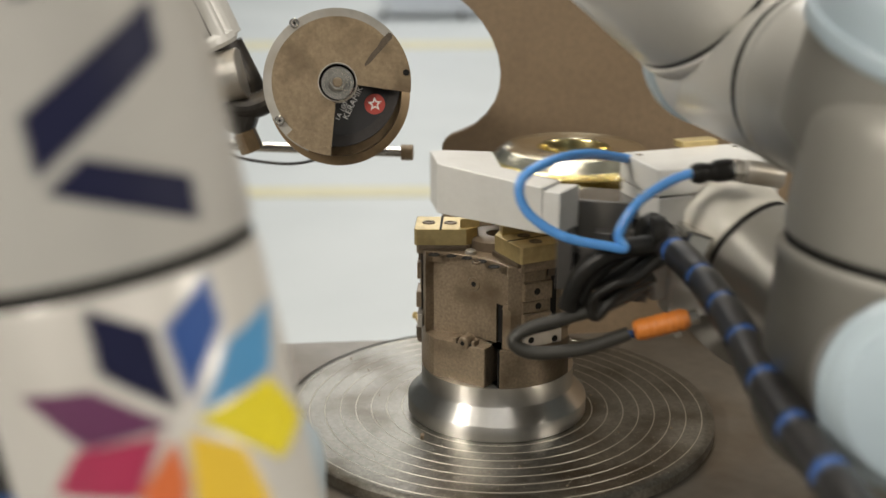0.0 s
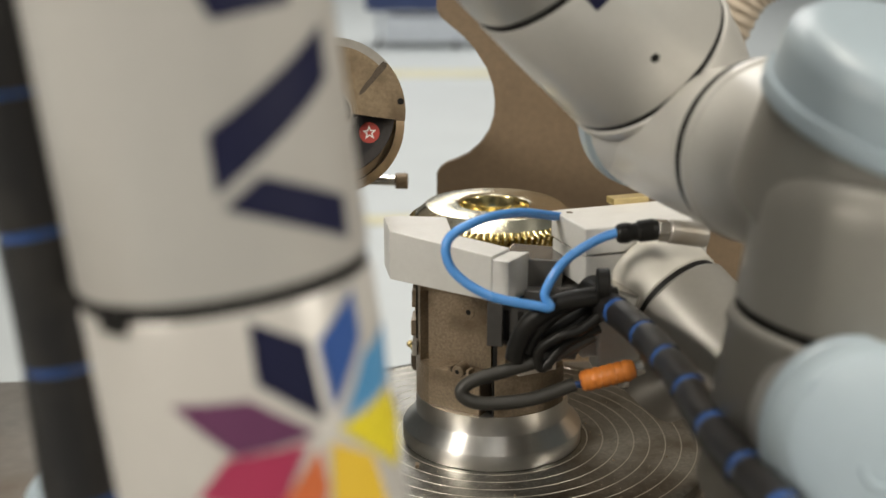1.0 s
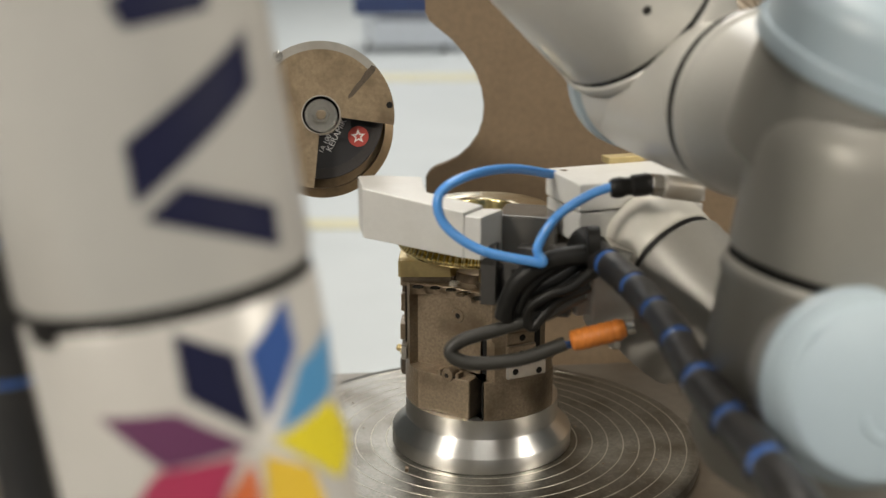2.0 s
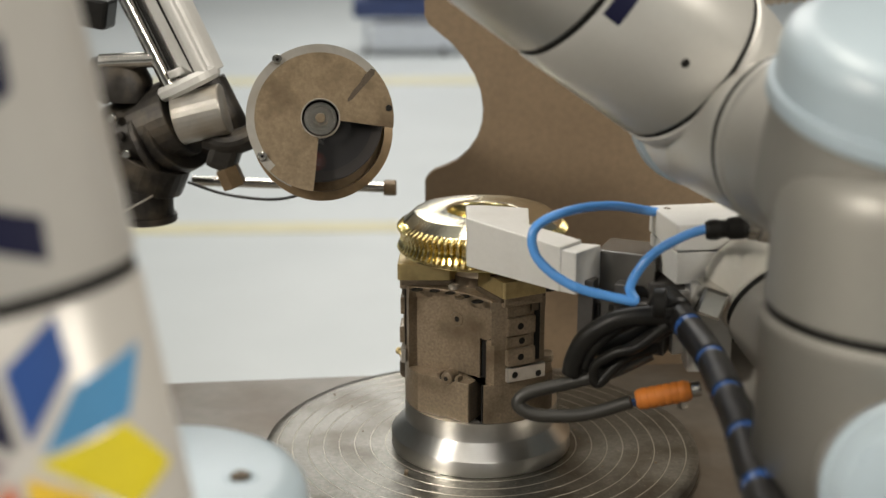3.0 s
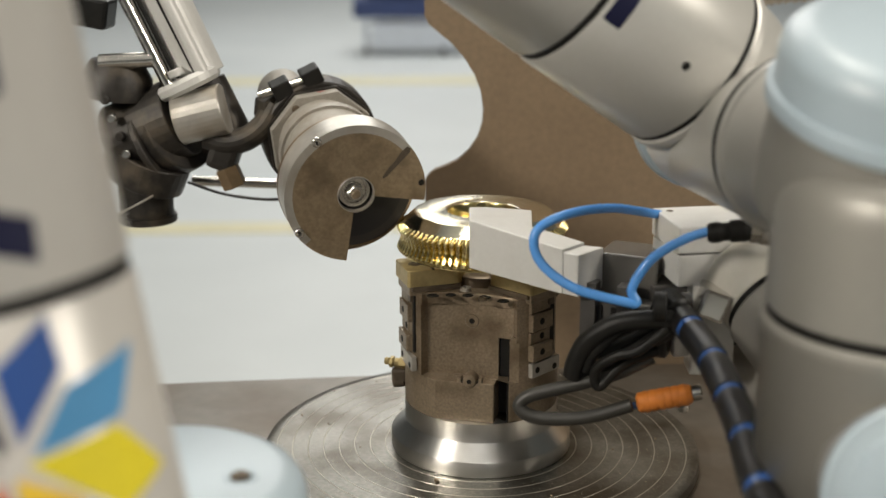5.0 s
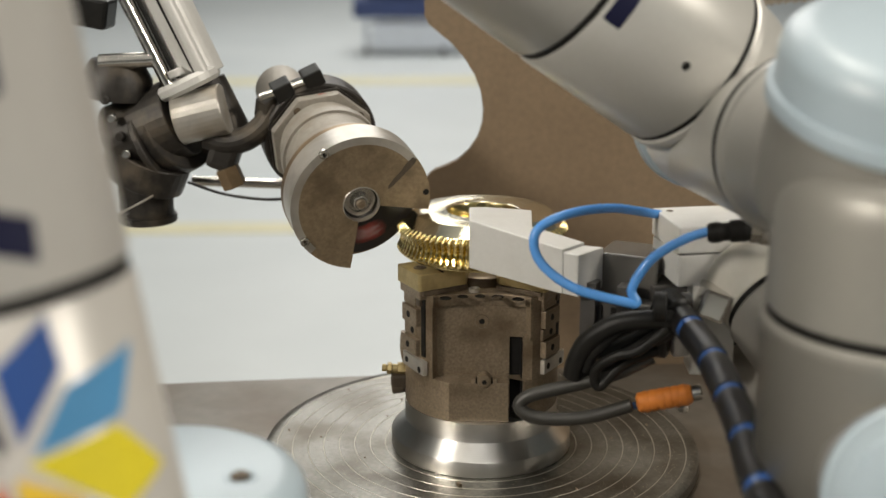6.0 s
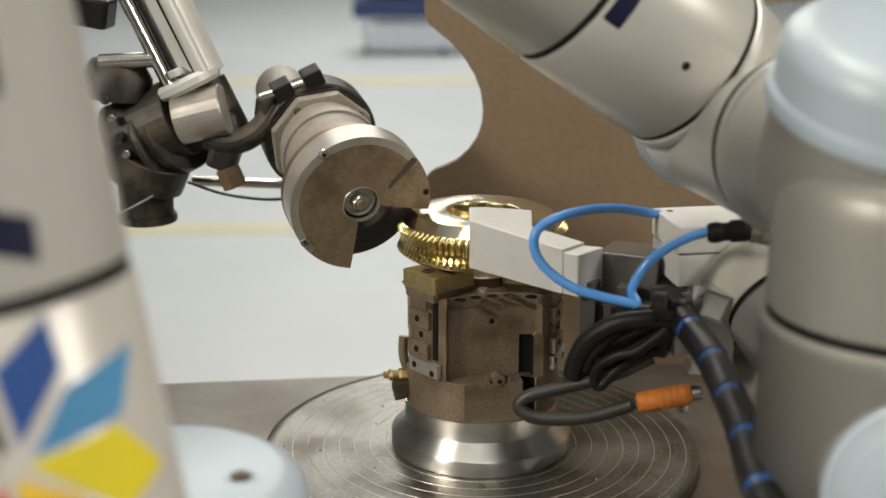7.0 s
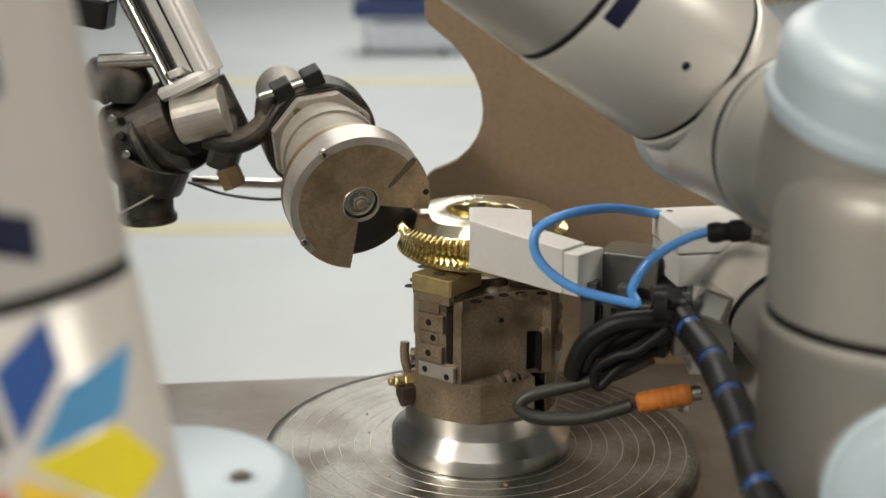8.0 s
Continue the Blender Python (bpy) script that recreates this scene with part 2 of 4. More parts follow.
def build_trolley():
    t = empty("trolley", pose(-0.72, 10.3, -0.85, 0, 0, 3))
    tagged(t, "dark blue tool trolley with a pale lower shelf", "trolley")
    part("tray", box(0.85, 0.5, 0.16, 0.03, pose(0, 0, 0.40)), TROLLEY_BLUE, t)
    part("top_box", box(0.7, 0.45, 0.25, 0.03, pose(0.04, 0, 0.62)), TROLLEY_BLUE, t)
    part("shelf", box(0.80, 0.46, 0.20, 0.02, pose(0.14, -0.05, 0.17)), TROLLEY_GREY, t)
    for x in (-0.32, 0.36):
        for y in (-0.2, 0.2):
            part("leg", box(0.035, 0.035, 0.26, 0.004, pose(x, y, 0.16)), TROLLEY_GREY, t)
            part("wheel", rod((x - 0.015, y, 0.035), (x + 0.015, y, 0.035), 0.035), SEAM_AND_SHADE, t)


build_hall()
build_trolley()


# ---- the machine ----
def build_bed():
    bed = empty("machine_bed", pose(0, 0, -0.85, 0, 0, 8))
    tagged(bed, "worn grey steel machine bed on a dark base", "machine bed")
    part("bed_plate", box(1.9, 1.05, 0.05, 0.003, pose(0, -0.300, 0.813)), BED, bed)
    part("base", box(1.75, 0.9, 0.788, 0.01, pose(0, -0.315, 0.394)), DARK_PANEL, bed, "dark painted base")
    part("slot_rail", box(0.9, 0.03, 0.006, 0.001, pose(0.45, -0.22, 0.841)), CAST_DARK, bed, "dark oily slot strip")
    part("slot_rail", box(0.9, 0.03, 0.006, 0.001, pose(0.45, -0.30, 0.841)), CAST_DARK, bed, "dark oily slot strip")
    return bed


def build_plate():
    """Upright sheet with a waved edge."""
    edge = [(-0.0652, -0.40), (-0.0652, 0.205), (-0.0610, 0.212), (-0.0543, 0.2171), (-0.0430, 0.2215), (-0.0286, 0.2284),
            (-0.0160, 0.2400), (-0.0064, 0.2545), (-0.0015, 0.2700), (-0.0003, 0.2866), (-0.0030, 0.3060), (-0.0100, 0.3246),
            (-0.0215, 0.3430), (-0.0353, 0.3589), (-0.0520, 0.3725), (-0.0610, 0.3800), (-0.0653, 0.3890), (-0.0652, 0.52),
            (0.15, 0.52), (0.22, 0.40), (0.26, 0.335), (0.32, 0.305), (0.55, 0.29), (0.55, -0.40)]
    b = prism(edge, 0, 0.012, 0.0012, Matrix.Translation((0, 0.27, 0)) @ pose(0, 0, 0, 90, 0, 0))
    p = part("backing_plate", b, PLATE)
    return tagged(p, "upright brown sheet with a waved cut-out edge", "plate")


build_bed()
build_plate()
DUCT_RUN = [q for q in ((0.30, 0.6, 0.30), (0.345, 0.6, 0.385), (0.42, 0.6, 0.405), (0.52, 0.6, 0.400), (0.70, 0.6, 0.38), (0.78, 0.6, 0.20), (0.80, 0.6, -0.85))]
duct = part("flexible_duct", tube(DUCT_RUN, 0.026, 24, 14, 0.12), DUCT)
tagged(duct, "beige corrugated hose behind the brown sheet", "hose")
dark = part("machine_column", box(0.30, 0.17, 0.9, 0.004, pose(-0.70, 0.03, 0.438)), DARK_PANEL)
tagged(dark, "dark machine column beside the bed", "column")

# ---- turntable with its chuck ----
turntable = empty("turntable", pose(0, 0, -0.009))
tagged(turntable, "round turned steel table with fine ring grooves", "turntable")


def build_turntable():
    R = 0.2100
    prof = [(0, -0.003), (R - 0.004, -0.003), (R, 0.0), (R, 0.0095), (R - 0.003, 0.0115)]
    r = R - 0.012
    while r > 0.088:
        prof += [(r + 0.0007, 0.0115), (r, 0.0108), (r - 0.0007, 0.0115)]
        r -= 0.0150
    prof += [(0, 0.0115)]
    part("table_top", lathe(prof, 160), TABLE, turntable, smooth=True)
    r = R - 0.012
    while r > 0.092:
        part("ring_groove", lathe([(r - 0.0005, 0.0113), (r - 0.0003, 0.0117), (r + 0.0003, 0.0117), (r + 0.0005, 0.0113)], 160), GROOVE, turntable, "bright turned groove line")
        r -= 0.0150
    flare = [(0, 0.010), (0.0858, 0.0112), (0.0866, 0.0122), (0.0866, 0.0262), (0.0860, 0.0270), (0.0740, 0.0398), (0.0734, 0.0408), (0.0734, 0.059), (0, 0.059)]
    part("chuck_flange", lathe(flare, 128), TURNED, turntable, "bright flared steel flange", smooth=True)
    # a few chips of swarf
    rnd = random.Random(4)
    for k in range(26):
        a, d = rnd.uniform(0, 6.28), rnd.uniform(0.092, 0.2)
        if k == 0:
            a, d = radians(-131), 0.104
        s = rnd.uniform(0.0008, 0.0016) if k else 0.0035
        part("chip", box(s, s * 1.5, s, s * 0.2, pose(d * math.cos(a), d * math.sin(a), 0.0115 + s * 0.5, rnd.uniform(0, 30), rnd.uniform(0, 30), rnd.uniform(0, 90))), CAST, turntable)


build_turntable()

chuck = empty("chuck", pose(0, 0, 0.050))
tagged(chuck, "oily brown three-jaw chuck standing on the bright flange", "chuck")

GRIT_IN, GRIT_OUT, TABLE_Z = 0.095, 0.206, 0.0115


def build_grit():
    """Fine steel grit strewn over the table, thicker towards its edge."""
    rnd = random.Random(11)
    b = bmesh.new()
    for k in range(1500):
        r = GRIT_IN + (GRIT_OUT - GRIT_IN) * rnd.random() ** 0.6
        a = radians(rnd.gauss(-80, 55))
        s = 0.0003 + 0.0005 * rnd.random() ** 3
        z = TABLE_Z + 0.0001
        c = Vector((r * math.cos(a), r * math.sin(a), z))
        t0 = rnd.random() * 6.28
        vs = [b.verts.new(c + Vector((s * math.cos(t0 + q * 2.1), s * math.sin(t0 + q * 2.1), 0))) for q in range(3)]
        top = b.verts.new(c + Vector((0, 0, s * 0.9)))
        b.faces.new(vs)
        for q in range(3):
            b.faces.new((vs[q], vs[(q + 1) % 3], top))
    part("grit", b, GRIT, turntable, "fine bright steel grit")


build_grit()
JAWS = (-180, -60, 60)
RECESS = (-120, 0, 120)


def turned_plan(radius, cut, n=36):
    """A round outline whose three recesses, one about each azimuth in RECESS, follow the points (x out, y along) in cut."""
    half0, half1 = math.atan2(cut[0][1], cut[0][0]), math.atan2(cut[-1][1], cut[-1][0])
    pts = []
    for q in RECESS:
        c, s = math.cos(radians(q)), math.sin(radians(q))
        pts += [(x * c - y * s, x * s + y * c) for x, y in cut]
        a0, a1 = radians(q) + half1, radians(q + 120) + half0
        pts += [(radius * math.cos(a0 + (a1 - a0) * k / n), radius * math.sin(a0 + (a1 - a0) * k / n)) for k in range(1, n)]
    return pts


def on_rim(radius, y):
    return (math.sqrt(radius * radius - y * y), y)


def hollow(y0, y1, edge, deep, n=9):
    """Points of a shallow hollow wall, deepest halfway between y0 and y1."""
    return [(edge - (edge - deep) * (1 - (2 * k / n - 1) ** 2), y0 + (y1 - y0) * k / n) for k in range(n + 1)]


def build_chuck():
    # heights are above the flange; each recess is a hollow wall over a ledge, with a deep slot and a tab at one end
    R = 0.0732
    slot = [(0.0655, 0.0255), (0.030, 0.0255), (0.030, 0.0368), (0.0560, 0.0374), (0.0566, 0.0450)]
    foot = [on_rim(R, -0.0295), (0.0668, -0.0282), (0.0668, 0.0248)] + slot[:3] + [(0.0615, 0.0378), on_rim(R, 0.0386)]
    part("lower_body", prism(turned_plan(R, foot), 0, 0.038, 0.0009), CAST, chuck)
    wall = [on_rim(R, -0.0450), (0.0558, -0.0440), (0.0535, -0.0428)]
    middle = wall + [p for p in hollow(-0.0410, 0.0400, 0.0495, 0.0448, 12) if p[1] < 0.024] + [(0.0466, 0.0255)] + slot[1:] + [on_rim(R, 0.0462)]
    part("middle_body", prism(turned_plan(R, middle), 0.0375, 0.0765, 0.0002), CAST, chuck)
    above = wall + hollow(-0.0410, 0.0400, 0.0495, 0.0448, 12) + [(0.0535, 0.0418), on_rim(R, 0.0440)]
    part("wall_body", prism(turned_plan(R, above), 0.0762, 0.1068, 0.0002), CAST, chuck)
    lip = [on_rim(R, -0.0440), (0.0560, -0.0430), (0.0530, -0.0400)] + hollow(-0.0340, 0.0340, 0.0518, 0.0462, 12) + [(0.0530, 0.0395), on_rim(R, 0.0440)]
    part("upper_body", prism(turned_plan(R, lip), 0.1060, 0.1170, 0.0012), CAST, chuck)
    for q in RECESS:
        m = pose(0, 0, 0, 0, 0, q)
        # notch in the ledge, its shade a black plate, and the screw in it
        part("notch_shade", box(0.0140, 0.0155, 0.0014, 0.0004, m @ pose(0.0600, 0.0025, 0.0382)), SEAM_AND_SHADE, chuck, "black plate for the notch's shade")
        for s in (-0.0072, 0.0122):
            part("notch_cheek", box(0.0090, 0.0034, 0.0050, 0.0007, m @ pose(0.0622, s, 0.0400)), CAST, chuck)
        part("tab_bolt", lathe([(0, 0), (0.0038, 0), (0.0058, 0.0008), (0.0064, 0.0020), (0.0064, 0.0130), (0, 0.0130)], 24, m @ pose(0.0688, 0.0025, 0.0395, 0, -90, 0)), CAST, chuck, smooth=True)
        # sockets and holes get their shade from black discs
        part("bolt_socket", rod((0.0690, 0.0025, 0.0395), (0.0684, 0.0025, 0.0395), 0.0024, 6, 0.0001), SEAM_AND_SHADE, chuck, "black disc for a screw socket's shade").matrix_basis = m
        part("bolt_boss", lathe([(0.0026, -0.002), (0.0026, 0.0004), (0.0040, 0.0008), (0.0062, 0.0008), (0.0066, 0.0002), (0.0066, -0.002)], 32, m @ pose(0.0450, 0, 0.090, 0, 90, 0)), CAST, chuck, smooth=True)
        part("bolt_hole", rod((0.043, 0, 0.090), (0.0455, 0, 0.090), 0.0026, 20, 0.0002), SEAM_AND_SHADE, chuck, "black disc for a screw hole's shade").matrix_basis = m
        # rounded head of the tab beside the slot; black pieces paint the slot's shade
        part("slot_tab", lathe([(0, 0.0125), (0.0036, 0.0125), (0.0041, 0.0120), (0.0041, 0), (0, 0)], 24, m @ pose(0.0440, 0.0412, 0.0765, 0, 90, 0)), CAST, chuck, smooth=True)
        part("slot_shade_fill", box(0.0150, 0.0112, 0.0742, 0.0004, m @ pose(0.0365, 0.0311, 0.0390)), SEAM_AND_SHADE, chuck, "black fill for the vertical slot's shade")
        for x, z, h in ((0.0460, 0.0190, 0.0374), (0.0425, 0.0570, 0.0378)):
            part("slot_shade_plate", box(2 * (x - 0.0300), 0.0012, h, 0.0003, m @ pose(x, 0.0366, z)), SEAM_AND_SHADE, chuck, "black plate for shade on the slot wall")
        part("ledge_crumbs", crumbs(q), GRIT, chuck, "crumbs of bronze swarf")
        for x, y, r in ((0.0575, -0.0330, 0.0048), (0.0520, -0.0175, 0.0042), (0.0500, -0.0020, 0.0042), (0.0520, 0.0140, 0.0048), (0.0590, 0.0320, 0.0048)):
            part("top_hole", lathe([(0, 0.1172), (r - 0.0012, 0.1172), (r, 0.1177), (r + 0.0008, 0.1171)], 22, m @ pose(x + 0.004, y, 0)), SEAM_AND_SHADE, chuck, "black disc for a threaded hole's shade", smooth=True)
    for q in range(0, 360, 60):
        a = radians(q + 12)
        part("rim_screw", lathe([(0, 0), (0.0042, 0), (0.0042, 0.0016), (0.0034, 0.0022), (0.0022, 0.0022), (0.0020, 0.0010), (0, 0.0010)], 20, pose(0.064 * math.cos(a), 0.064 * math.sin(a), 0.1168)), CAST_DARK, chuck, smooth=True)
        a = radians(q + 50)
        part("cap_screw", lathe([(0, 0), (0.0052, 0), (0.0052, 0.0030), (0.0044, 0.0038), (0.0026, 0.0038), (0.0024, 0.0016), (0, 0.0016)], 20, pose(0.040 * math.cos(a), 0.040 * math.sin(a), 0.1166)), GUARD_RIM, chuck, "worn bright cap screw", smooth=True)
    part("centre_hub", lathe([(0, 0.116), (0.030, 0.116), (0.030, 0.126), (0.027, 0.128), (0.012, 0.128), (0.011, 0.122), (0, 0.122)], 64), CAST_DARK, chuck, smooth=True)
    # grease nipple on its elbow, with a bent feed pipe behind it
    m = pose(0, 0, 0.0, 0, 0, 152)
    b = rod((0.070, 0, 0.026), (0.081, 0, 0.027), 0.0068, 6)
    rod((0.080, 0, 0.027), (0.086, 0, 0.0275), 0.0045, 16, bm=b)
    rod((0.086, 0, 0.0275), (0.0905, 0, 0.028), 0.0058, 6, bm=b)
    rod((0.0905, 0, 0.028), (0.0955, 0, 0.0285), 0.0036, 16, bm=b)
    part("grease_nipple", b, BRASS, chuck, "brass grease nipple").matrix_basis = m
    b = box(0.018, 0.016, 0.014, 0.003, pose(0.078, 0.002, 0.017))
    rod((0.074, 0.004, 0.011), (0.086, 0.004, 0.009), 0.0062, 16, bm=b)
    part("nipple_block", b, CAST_DARK, chuck).matrix_basis = m
    part("feed_pipe", tube([(0.070, -0.008, 0.026), (0.0735, -0.012, 0.040), (0.0738, -0.014, 0.050), (0.0728, -0.015, 0.060)], 0.0046, 12), CAST, chuck, "bent oily feed pipe", smooth=True).matrix_basis = m


def crumbs(q):
    """Bronze crumbs lying on one ledge."""
    rnd = random.Random(q + 500)
    b = bmesh.new()
    for k in range(90):
        y = rnd.uniform(-0.038, 0.025)
        c = Vector((rnd.uniform(0.0475, 0.0570), y, 0.0381))
        s = 0.0003 + 0.0007 * rnd.random() ** 3
        t0 = rnd.random() * 6.28
        vs = [b.verts.new(c + Vector((s * math.cos(t0 + k2 * 2.1), s * math.sin(t0 + k2 * 2.1), 0))) for k2 in range(3)]
        top = b.verts.new(c + Vector((0, 0, s)))
        b.faces.new(vs)
        for k2 in range(3):
            b.faces.new((vs[k2], vs[(k2 + 1) % 3], top))
    b.transform(pose(0, 0, 0, 0, 0, q))
    return b


def build_jaw(q):
    j = empty("jaw")
    j.parent = chuck
    j.matrix_basis = pose(0, 0, 0, 0, 0, q)
    j["label"] = "stepped chuck jaw with a brass top"
    plate = part("guide_plate", box(0.005, 0.040, 0.0135, 0.0008, pose(0.0735, 0.004, 0.0475)), GUARD_RIM, j, "bright steel plate with two screws")
    for y, z in ((-0.0085, 0.0475), (0.0165, 0.0450)):
        part("screw", lathe([(0, 0.0003), (0.0030, 0.0003), (0.0033, -0.0006)], 18, pose(0.0760, y, z, 0, 90, 0)), SEAM_AND_SHADE, plate, smooth=True)
    # dark slide behind a column of stepped blocks; black strip paints the gap's shade
    part("slide", box(0.034, 0.036, 0.060, 0.001, pose(0.0535, 0.001, 0.0860)), CAST_DARK, j)
    part("gap_shade", box(0.010, 0.0065, 0.058, 0.0006, pose(0.0672, 0.0165, 0.0860)), SEAM_AND_SHADE, j, "black strip for the shade in the gap")
    for z, h, y0, y1, x in ((0.0645, 0.0155, -0.0165, 0.0120, 0.0775), (0.0785, 0.0110, -0.0165, 0.0060, 0.0740), (0.0935, 0.0165, -0.0165, 0.0125, 0.0765), (0.1075, 0.0105, -0.0165, 0.0070, 0.0745)):
        block = part("step_block", box(x - 0.042, y1 - y0, h, 0.0009, pose((x + 0.042) / 2, (y0 + y1) / 2, z)), CAST, j)
        if h < 0.0107:
            continue
        # a flat black disc paints the shade inside the bolt hole
        part("jaw_hole", lathe([(0, 0.0002), (0.0030, 0.0002), (0.0034, -0.0006)], 18, pose(x + 0.0002, -0.0035 + (0.003 if h < 0.012 else 0), z, 0, 90, 0)), SEAM_AND_SHADE, block, "black disc for a bolt hole's shade", smooth=True)
    part("jaw_tooth", box(0.012, 0.0075, 0.0070, 0.0008, pose(0.0690, 0.0125, 0.1090)), CAST_DARK, j)
    part("jaw_base", box(0.050, 0.040, 0.0100, 0.0012, pose(0.0515, 0, 0.1175)), CAST, j)
    part("base_rail", box(0.046, 0.047, 0.0045, 0.0008, pose(0.0515, 0, 0.1195)), CAST_DARK, j)
    top = [(0.020, -0.011), (0.030, -0.0215), (0.0765, -0.0225), (0.0785, -0.0205), (0.0785, 0.0205), (0.0765, 0.0225), (0.030, 0.0215), (0.020, 0.011)]
    block = part("brass_block", prism(top, 0.1215, 0.1372, 0.0008), BRASS, j, "brass soft jaw")
    part("brass_step", prism([(0.018, -0.010), (0.036, -0.017), (0.036, 0.017), (0.018, 0.010)], 0.1368, 0.1455, 0.001), BRASS, j, "raised brass step")
    # black strip paints the shade of a groove across the brass
    part("block_groove_shade", box(0.0022, 0.044, 0.0010, 0.0002, pose(0.0540, 0, 0.1370)), SEAM_AND_SHADE, block)
    for x in (0.0455, 0.0660):
        part("jaw_bolt", lathe([(0, 0.0002), (0.0030, 0.0002), (0.0034, 0.0008), (0.0052, 0.0008), (0.0060, 0.0003), (0.0064, -0.0005)], 22, pose(x, 0, 0.1373)), CAST_DARK, block, "dark sunk bolt", smooth=True)


build_chuck()
for q in JAWS:
    build_jaw(q)


# ---- the bronze gear ----
gear = empty("gear")
tagged(gear, "polished bronze worm gear with a turned face tinted pale for its sheen", "gear")


def build_gear():
    # heights from the gear's underside; the waist of the teeth is hollow
    TALL = 1.24
    n, per = 78, 10
    prof = [(0.0735, 0.0236), (0.0785, 0.0212), (0.0800, 0.0195), (0.0788, 0.0175), (0.0770, 0.0150), (0.0764, 0.0122), (0.0770, 0.0094), (0.0786, 0.0065), (0.0800, 0.0042), (0.0790, 0.0026), (0.0750, 0.0010)]
    prof = [(r, z * TALL) for r, z in prof]
    b = bmesh.new()
    rows = []
    for i in range(n * per):
        f = (i % per) / per
        wave = 0.5 + 0.5 * math.cos(2 * math.pi * f)
        tooth = min(1, max(0, (wave - 0.12) / 0.66)) ** 0.9
        a = 2 * math.pi * i / (n * per)
        row = []
        for k, (r, z) in enumerate(prof):
            depth = 0.0 if k in (0, 10) else (0.0048 if 1 < k < 9 else 0.0036)
            rr = r - depth * (1 - tooth)
            aa = a + 0.025 * (z - 0.015) / 0.03
            row.append(b.verts.new((rr * math.cos(aa), rr * math.sin(aa), z)))
        rows.append(row)
    m = len(rows)
    for i in range(m):
        for k in range(len(prof) - 1):
            b.faces.new((rows[i][k], rows[(i + 1) % m][k], rows[(i + 1) % m][k + 1], rows[i][k + 1]))
    part("toothed_rim", b, GEAR, gear, smooth=True)
    face = [(0.0735, 0.0236), (0.0645, 0.0304), (0.0630, 0.0310), (0.0350, 0.0318), (0.0330, 0.0310)]
    face = [(r, z * TALL) for r, z in face]
    part("turned_face", lathe(face, 160), GEAR_FACE, gear, "turned face tinted pale for its sheen", smooth=True)
    part("bore", lathe([face[-1], (0.0322, face[-1][1] - 0.0012), (0.0322, 0.0), (0.0750, 0.0), (0.0750, 0.0010)], 160), GEAR, gear, smooth=True)


build_gear()

# ---- grinder on its swivel ----
grinder = empty("angle_grinder")
tagged(grinder, "brown steel angle grinder head with an open disc guard", "grinder")
DISC_Y = -0.158
disc = empty("grinding_disc")
disc.parent = grinder
disc.matrix_basis = pose(0, DISC_Y, 0)
disc["label"] = "black abrasive disc with a printed label"
FACE = pose(0, 0, 0, 90, 0, 0)


def sector(r0, r1, z0, z1, a0, a1, n=72):
    return lathe([(r0, z0), (r1, z0), (r1, z1), (r0, z1), (r0, z0)], n, None, a0, a1)


